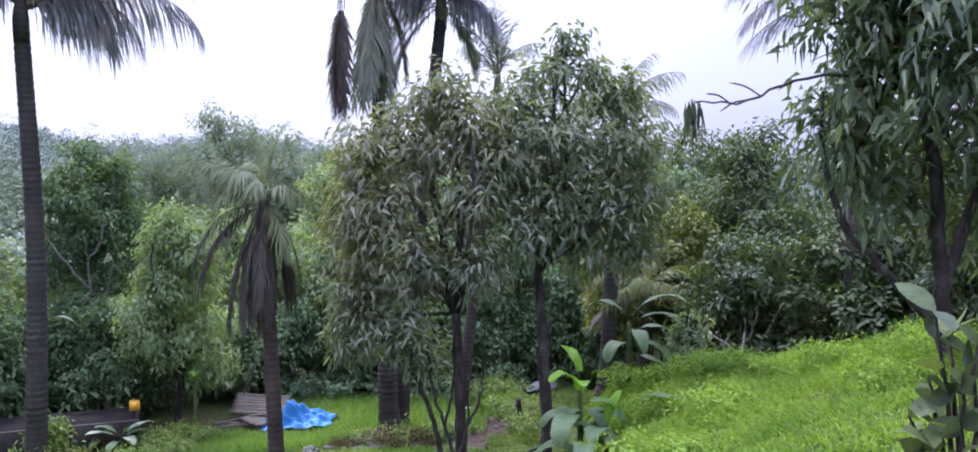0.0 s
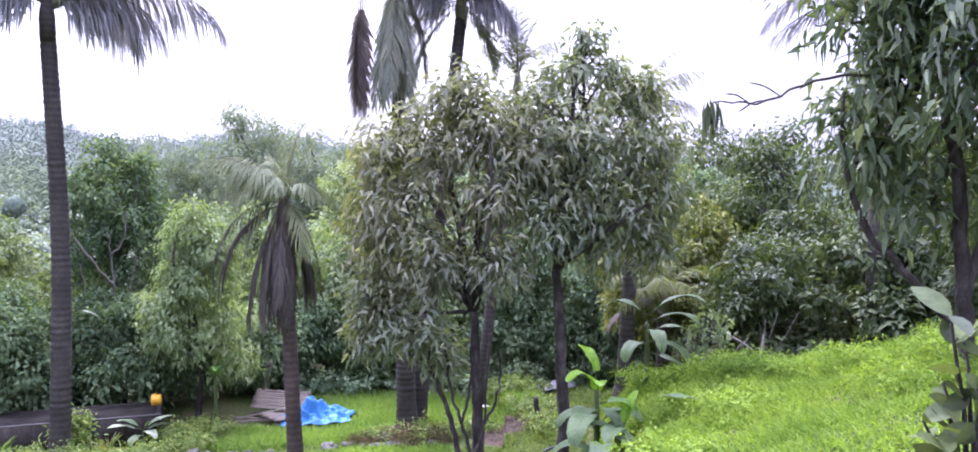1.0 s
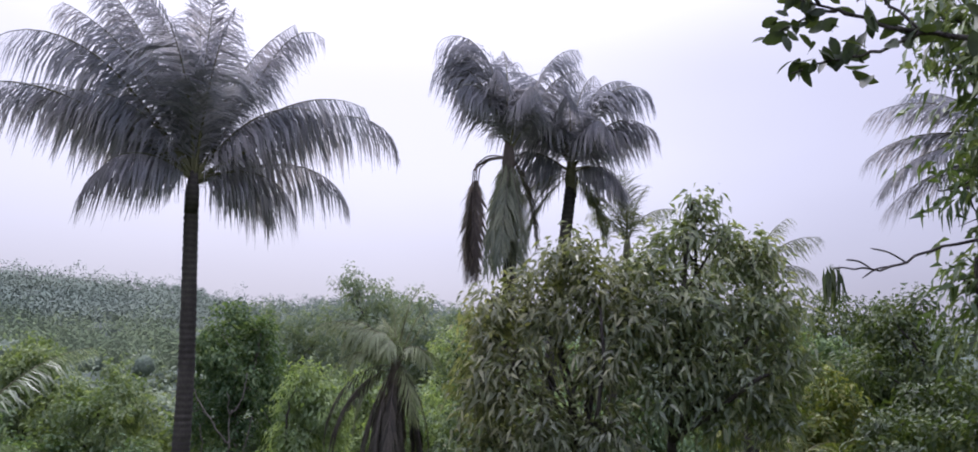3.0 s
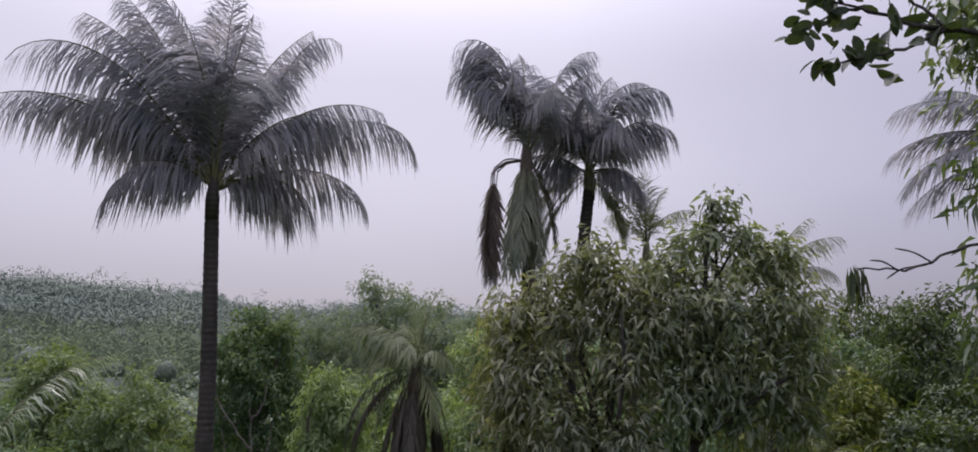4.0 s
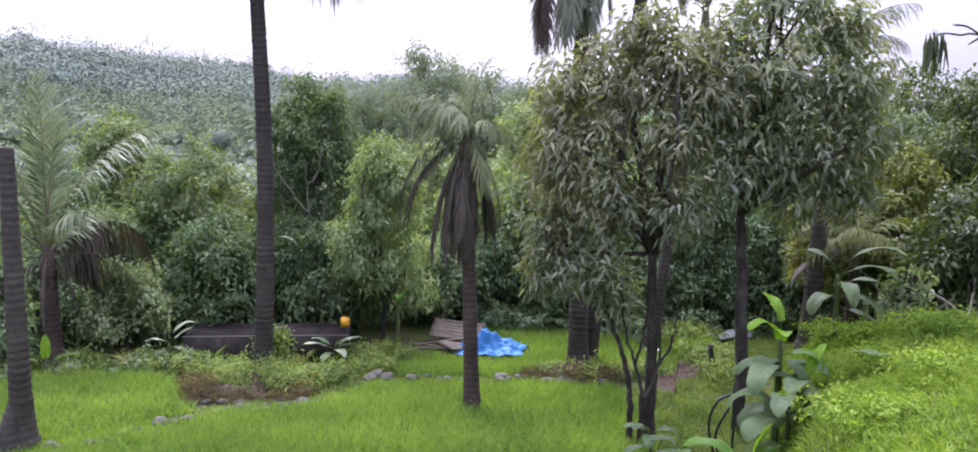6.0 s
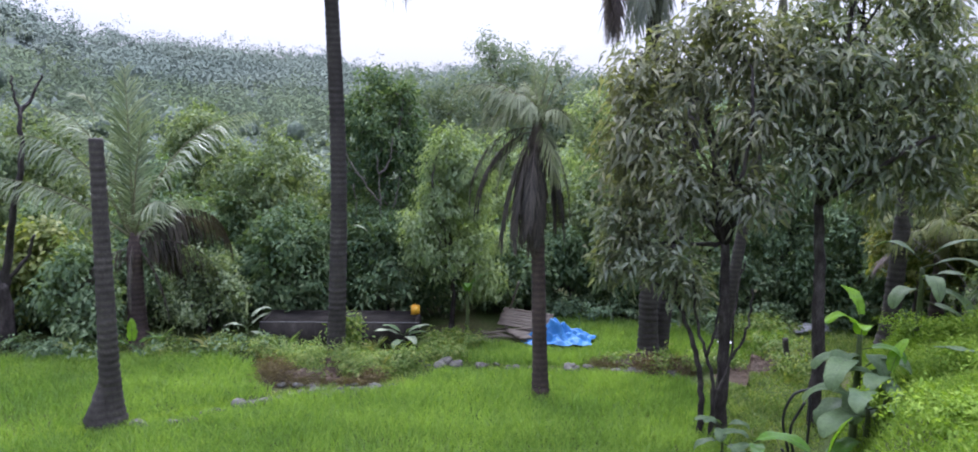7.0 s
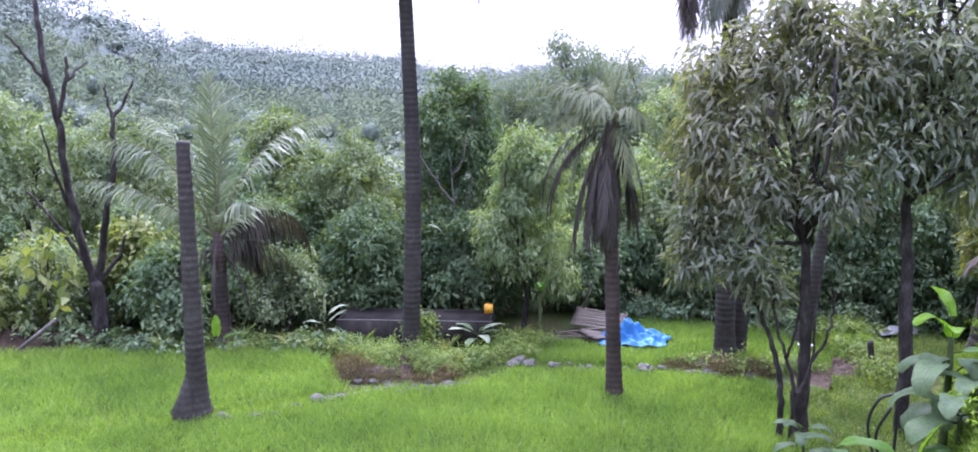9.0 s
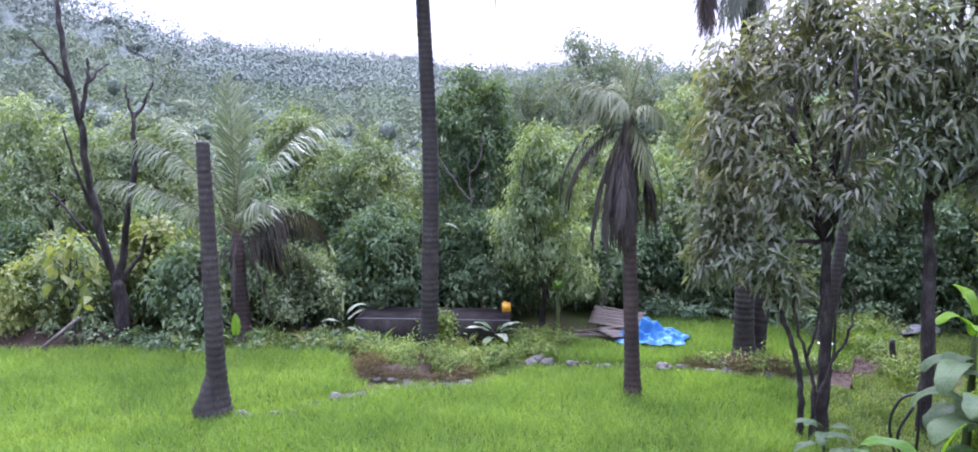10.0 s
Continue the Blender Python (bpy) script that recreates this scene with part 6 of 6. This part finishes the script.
broad_plant("banana_plant", "banana plant with wide light green leaves", on_ground(0.95, 10.9), 0.75, 0.06, [(175, 30, 80, 0.75, .36, M_BANANA, 0.75), (350, 76, 25, 0.6, .22, M_BANANA_LIT, 0.7), (240, 35, 105, 0.75, .36, GREY, 0.6), (50, 50, 80, 0.6, .3, M_BANANA, 0.6), (290, 15, 90, .6, .34, M_BANANA, .5)], turn=-4)
broad_plant("banana_plant", "banana plant with wide grey-green drooping leaves", on_ground(1.42, 12.4), 1.05, 0.06, [(250, 45, 130, 0.75, .35, GREY, 1.15), (205, 40, 125, 0.6, .33, GREY, 1.1), (300, 30, 125, 0.7, .33, GREY, 1.05), (340, 45, 120, 0.7, .33, GREY, 1.1), (165, 60, 110, 0.5, .34, GREY, 1.0), (270, 5, 95, 0.65, .35, GREY, 0.85), (225, 0, 95, 0.6, .35, GREY, 0.7), (320, -5, 90, .65, .35, GREY, .65)], turn=-6)
broad_plant("banana_plant", "banana plant with torn grey-green leaves", on_ground(1.5, 11.6), 0.45, 0.05, [(260, 45, 120, 0.75, .35, GREY, 0.5), (190, 35, 110, 0.75, .35, GREY, 0.45), (310, 30, 105, 0.7, .33, GREY, 0.45), (350, 25, 95, 0.7, .4, M_BANANA, 0.45), (230, 15, 90, .7, .4, GREY, .35)], turn=-7)
broad_plant("banana_plant", "low banana plant with soft green leaves", on_ground(0.72, 10.0), 0.4, 0.05, [(185, 35, 80, 0.6, .32, M_BANANA, 0.4), (350, 60, 60, 0.5, .24, M_BANANA_LIT, 0.4), (270, 50, 90, 0.5, .28, M_BANANA, 0.35), (90, 60, 70, 0.5, .26, M_BANANA, 0.35)], turn=-4)
broad_plant("taro_plant", "low taro plant with drooping grey-green leaves", on_ground(-0.38, 12.75), 0.6, 0.03, [(180, 30, 90, 0.4, .2, GREY, 0.7), (0, 35, 100, 0.35, .2, GREY, 0.7), (270, 30, 110, 0.4, .22, GREY, 0.65), (200, 0, 80, 0.4, .2, GREY, 0.5), (330, 0, 80, .4, .22, GREY, .45), (225, 50, 100, .35, .2, GREY, .7), (300, -10, 70, .4, .22, M_BANANA, .35)], "taro plant", -2)
broad_plant("taro_plant", "low taro plant with drooping grey-green leaves", on_ground(0.1, 12.3), 0.35, 0.03, [(185, 35, 95, 0.4, .22, GREY, 0.4), (10, 35, 95, 0.4, .22, GREY, 0.4), (280, 30, 100, 0.4, .22, M_BANANA, 0.35), (235, 20, 90, 0.4, .2, GREY, 0.35)], "taro plant", -4)
broad_plant("banana_plant", "banana plant with long drooping grey leaves", on_ground(2.65, 15.2), 1.2, 0.06, [(170, 40, 95, 0.7, .28, GREY, 1.3), (0, 38, 85, 0.95, .3, GREY, 1.35), (-12, 26, 100, 0.9, .3, GREY, 1.2), (8, 15, 110, 0.85, .3, GREY, 1.05), (-25, 5, 100, 0.8, .3, GREY, 0.85), (-10, -10, 85, 0.8, .3, GREY, 0.65), (290, 20, 115, 0.8, .3, GREY, 1.0), (240, 15, 110, .7, .3, GREY, .8)], turn=-11)
broad_plant("fallen_banana_leaf", "pale banana leaf lying on bank grass", on_ground(2.95, 11.6, 0.16), 0.0, 0.03, [(180, 5, 12, 0.55, .2, M_BANANA_GREY, 0.05)], "leaf", -13)
broad_plant("silvery_plant", "plant with pale silvery upright leaves by the tank", on_ground(-11.15, 15.75), 0.5, 0.03, [(180, 25, 60, 0.42, .16, M_WHITE_LEAF, 0.5), (15, 38, 30, 0.5, .15, M_WHITE_LEAF, 0.5), (20, 48, 80, 0.55, .17, M_WHITE_LEAF, 0.62), (95, 88, 5, 0.5, .06, M_WHITE_LEAF, 0.6), (320, 10, 80, 0.4, .18, M_WHITE_LEAF, 0.4), (220, 5, 70, 0.4, .2, M_BANANA_GREY, 0.35), (200, -10, 60, 0.4, .2, M_WHITE_LEAF, 0.35)], "plant", 34)
broad_plant("banana_plant", "small pale banana plant beside the tank", on_ground(-7.65, 16.8), 0.3, 0.04, [(188, 24, 45, 0.55, .22, M_WHITE_LEAF, 0.4), (165, 40, 60, 0.45, .2, M_BANANA_GREY, 0.4), (8, 35, 45, 0.5, .2, M_WHITE_LEAF, 0.4), (25, 20, 60, 0.5, .22, M_BANANA_GREY, 0.35), (330, 50, 70, 0.4, .2, M_BANANA_GREY, 0.4), (240, 10, 70, .4, .2, M_BANANA_GREY, .3), (300, 20, 80, .45, .22, M_WHITE_LEAF, .35)], turn=23)
broad_plant("banana_plant", "small bright banana plant at the field edge", on_ground(-13.2, 14.35), 0.15, 0.04, [(90, 85, 12, 0.5, .24, M_BANANA_LIT, 0.2), (180, 30, 70, 0.6, .2, M_WHITE_LEAF, 0.2), (0, 30, 80, 0.6, .22, M_BANANA, 0.2), (220, 40, 80, .5, .2, M_BANANA, .2)], turn=41)
broad_plant("banana_plant", "tall banana plant with torn pale leaves", on_ground(-9.4, 18.9), 2.0, 0.08, [(170, 66, 120, 0.9, .16, M_WHITE_LEAF, 2.0), (200, 80, 60, 0.8, .2, M_BANANA_GREY, 2.0), (5, 50, 140, 0.9, .22, M_WHITE_LEAF, 1.9), (20, 20, 110, .8, .24, M_BANANA_GREY, 1.5)], turn=26)
broad_plant("banana_plant", "banana plant with a pale leaf beside the heap", on_ground(-6.75, 18.6), 1.1, 0.05, [(170, 35, 30, 0.8, .22, M_BANANA_GREY, 1.3), (20, 60, 90, 0.7, .22, M_BANANA, 1.1), (270, 60, 100, .7, .24, M_BANANA, 1.0)], turn=20)


def spiky_plant(label, place, n, length, mat):
    ob = root("spiky_plant", place, label, "plant", "spiky plants")
    a = np.arange(n) * 2.4
    e = 0.25 + 0.75 * ((np.arange(n) * 0.618) % 1)
    way = np.stack([np.cos(a) * (1 - e * 0.6), np.sin(a) * (1 - e * 0.6), e], 1)
    v, f = grass_blades(np.zeros((n, 3)) + [0, 0, 0.02], way, length * (0.8 + 0.4 * rng.random(n)), 0.05, np.full(n, 0.7))
    part("leaves", v, f, mat, ob)
    return ob


for x, y, n, ln, mat in [(-9.75, 15.15, 26, .6, M_WEED), (-12.75, 14.75, 22, .5, M_WEED), (-11.6, 14.95, 18, .5, M_YELLOWISH), (-7.35, 15.0, 16, .4, M_YELLOWISH), (-8.0, 16.1, 22, .45, M_YELLOWISH), (-14.2, 13.7, 14, .45, M_WEED)]:
    spiky_plant("clump of narrow pointed green leaves", on_ground(x, y, 0.15), n, ln, mat)
bush("small_shrub", "small pale shrub in front of the tank", -8.75, 16.0, 0.7, 0.25, 1.0, M_WEED, SMALL, 4, 110, 10, 71, 0.02, category="shrub")


# ---------------------------------------------------------------- black hose loops, stick, house
for k, line in enumerate([[(0.62, 12.9, 0.2), (0.50, 12.9, 0.75), (0.62, 12.9, 1.15), (0.85, 13.0, 1.25)], [(0.70, 12.95, 0.15), (0.62, 12.95, 0.6), (0.80, 12.95, 1.05)], [(0.86, 12.95, 0.12), (0.88, 12.95, 0.7), (0.86, 13.0, 1.25)], [(0.5, 12.85, 0.3), (0.66, 12.85, 0.12), (0.9, 12.9, 0.3)]]):
    ob = part("black_hose", *tube(bend([on_ground(x, y, z - 0.15) for x, y, z in line], 6), 0.022, 7), M_HOSE, smooth=True)
    tagged(ob, "thin black hose looped near a mango trunk", "hose", "black hoses")
ob = part("cut_branch", *tube([on_ground(-17.3, 12.4, 0.05), on_ground(-16.6, 12.9, 0.75)], [0.05, 0.04], 7, 0.05), M_BARK_PALE, smooth=True)
tagged(ob, "cut pale branch leaning at the field edge", "branch")
for k in range(5):
    x, y = 3.7 + 0.28 * k + rng.normal(0, 0.1), 15.6 - 0.2 * k + rng.normal(0, 0.15)
    e = rng.standard_normal(3) * [0.6, 0.3, 0.1] + [0.1, 0, 0.75]
    b = np.array(on_ground(x, y, 0.0))
    ob = part("dry_stick", *tube(bend([b, b + e * 0.5 + [0.05, 0, 0.05], b + e], 4), [0.018] * 8 + [0.008], 6, 0.05), M_BARK_PALE)
    tagged(ob, "dry bare stick in the brush", "stick", "dry sticks")

for k in range(2):
    x, y = 3.9 + 0.9 * k, 16.2 - 0.5 * k
    b = np.array(on_ground(x, y))
    ob = root("bare_shrub", tuple(b), "leafless brown shrub in the thicket edge", "shrub", "bare shrubs")
    for q in range(6):
        e = rng.standard_normal(3) * [0.5, 0.3, 0.2] + [0, 0, 1.3]
        part("stem", *tube(bend([(0, 0, -0.05), e * 0.5 + rng.standard_normal(3) * 0.12, e], 4), np.linspace(0.016, 0.005, 9), 5), M_BARK_PALE, ob)


def house():
    x, y, z = polar(-33.5, 21)
    ob = root("house", (x, y, z), "pale blue plastered house among the trees", "house", turn=-33)
    part("wall", *box(-3, 0, -0.5, 3, 0.2, 6.2 - z + 1.0, 0.01), M_WALL, ob)
    part("wall", *box(-3, 3.8, -0.5, 3, 4.0, 6.2 - z + 1.0, 0.01), M_WALL, ob)
    part("wall", *box(-3, 0.2, -0.5, -2.8, 3.8, 6.2 - z + 1.0, 0.01), M_WALL, ob)
    part("wall", *box(2.8, 0.2, -0.5, 3, 3.8, 6.2 - z + 1.0, 0.01), M_WALL, ob)
    part("roof", *box(-3.5, -0.6, 7.2 - z, 3.5, 4.6, 7.35 - z, 0.01), M_ROOF, ob)
    return ob


house()
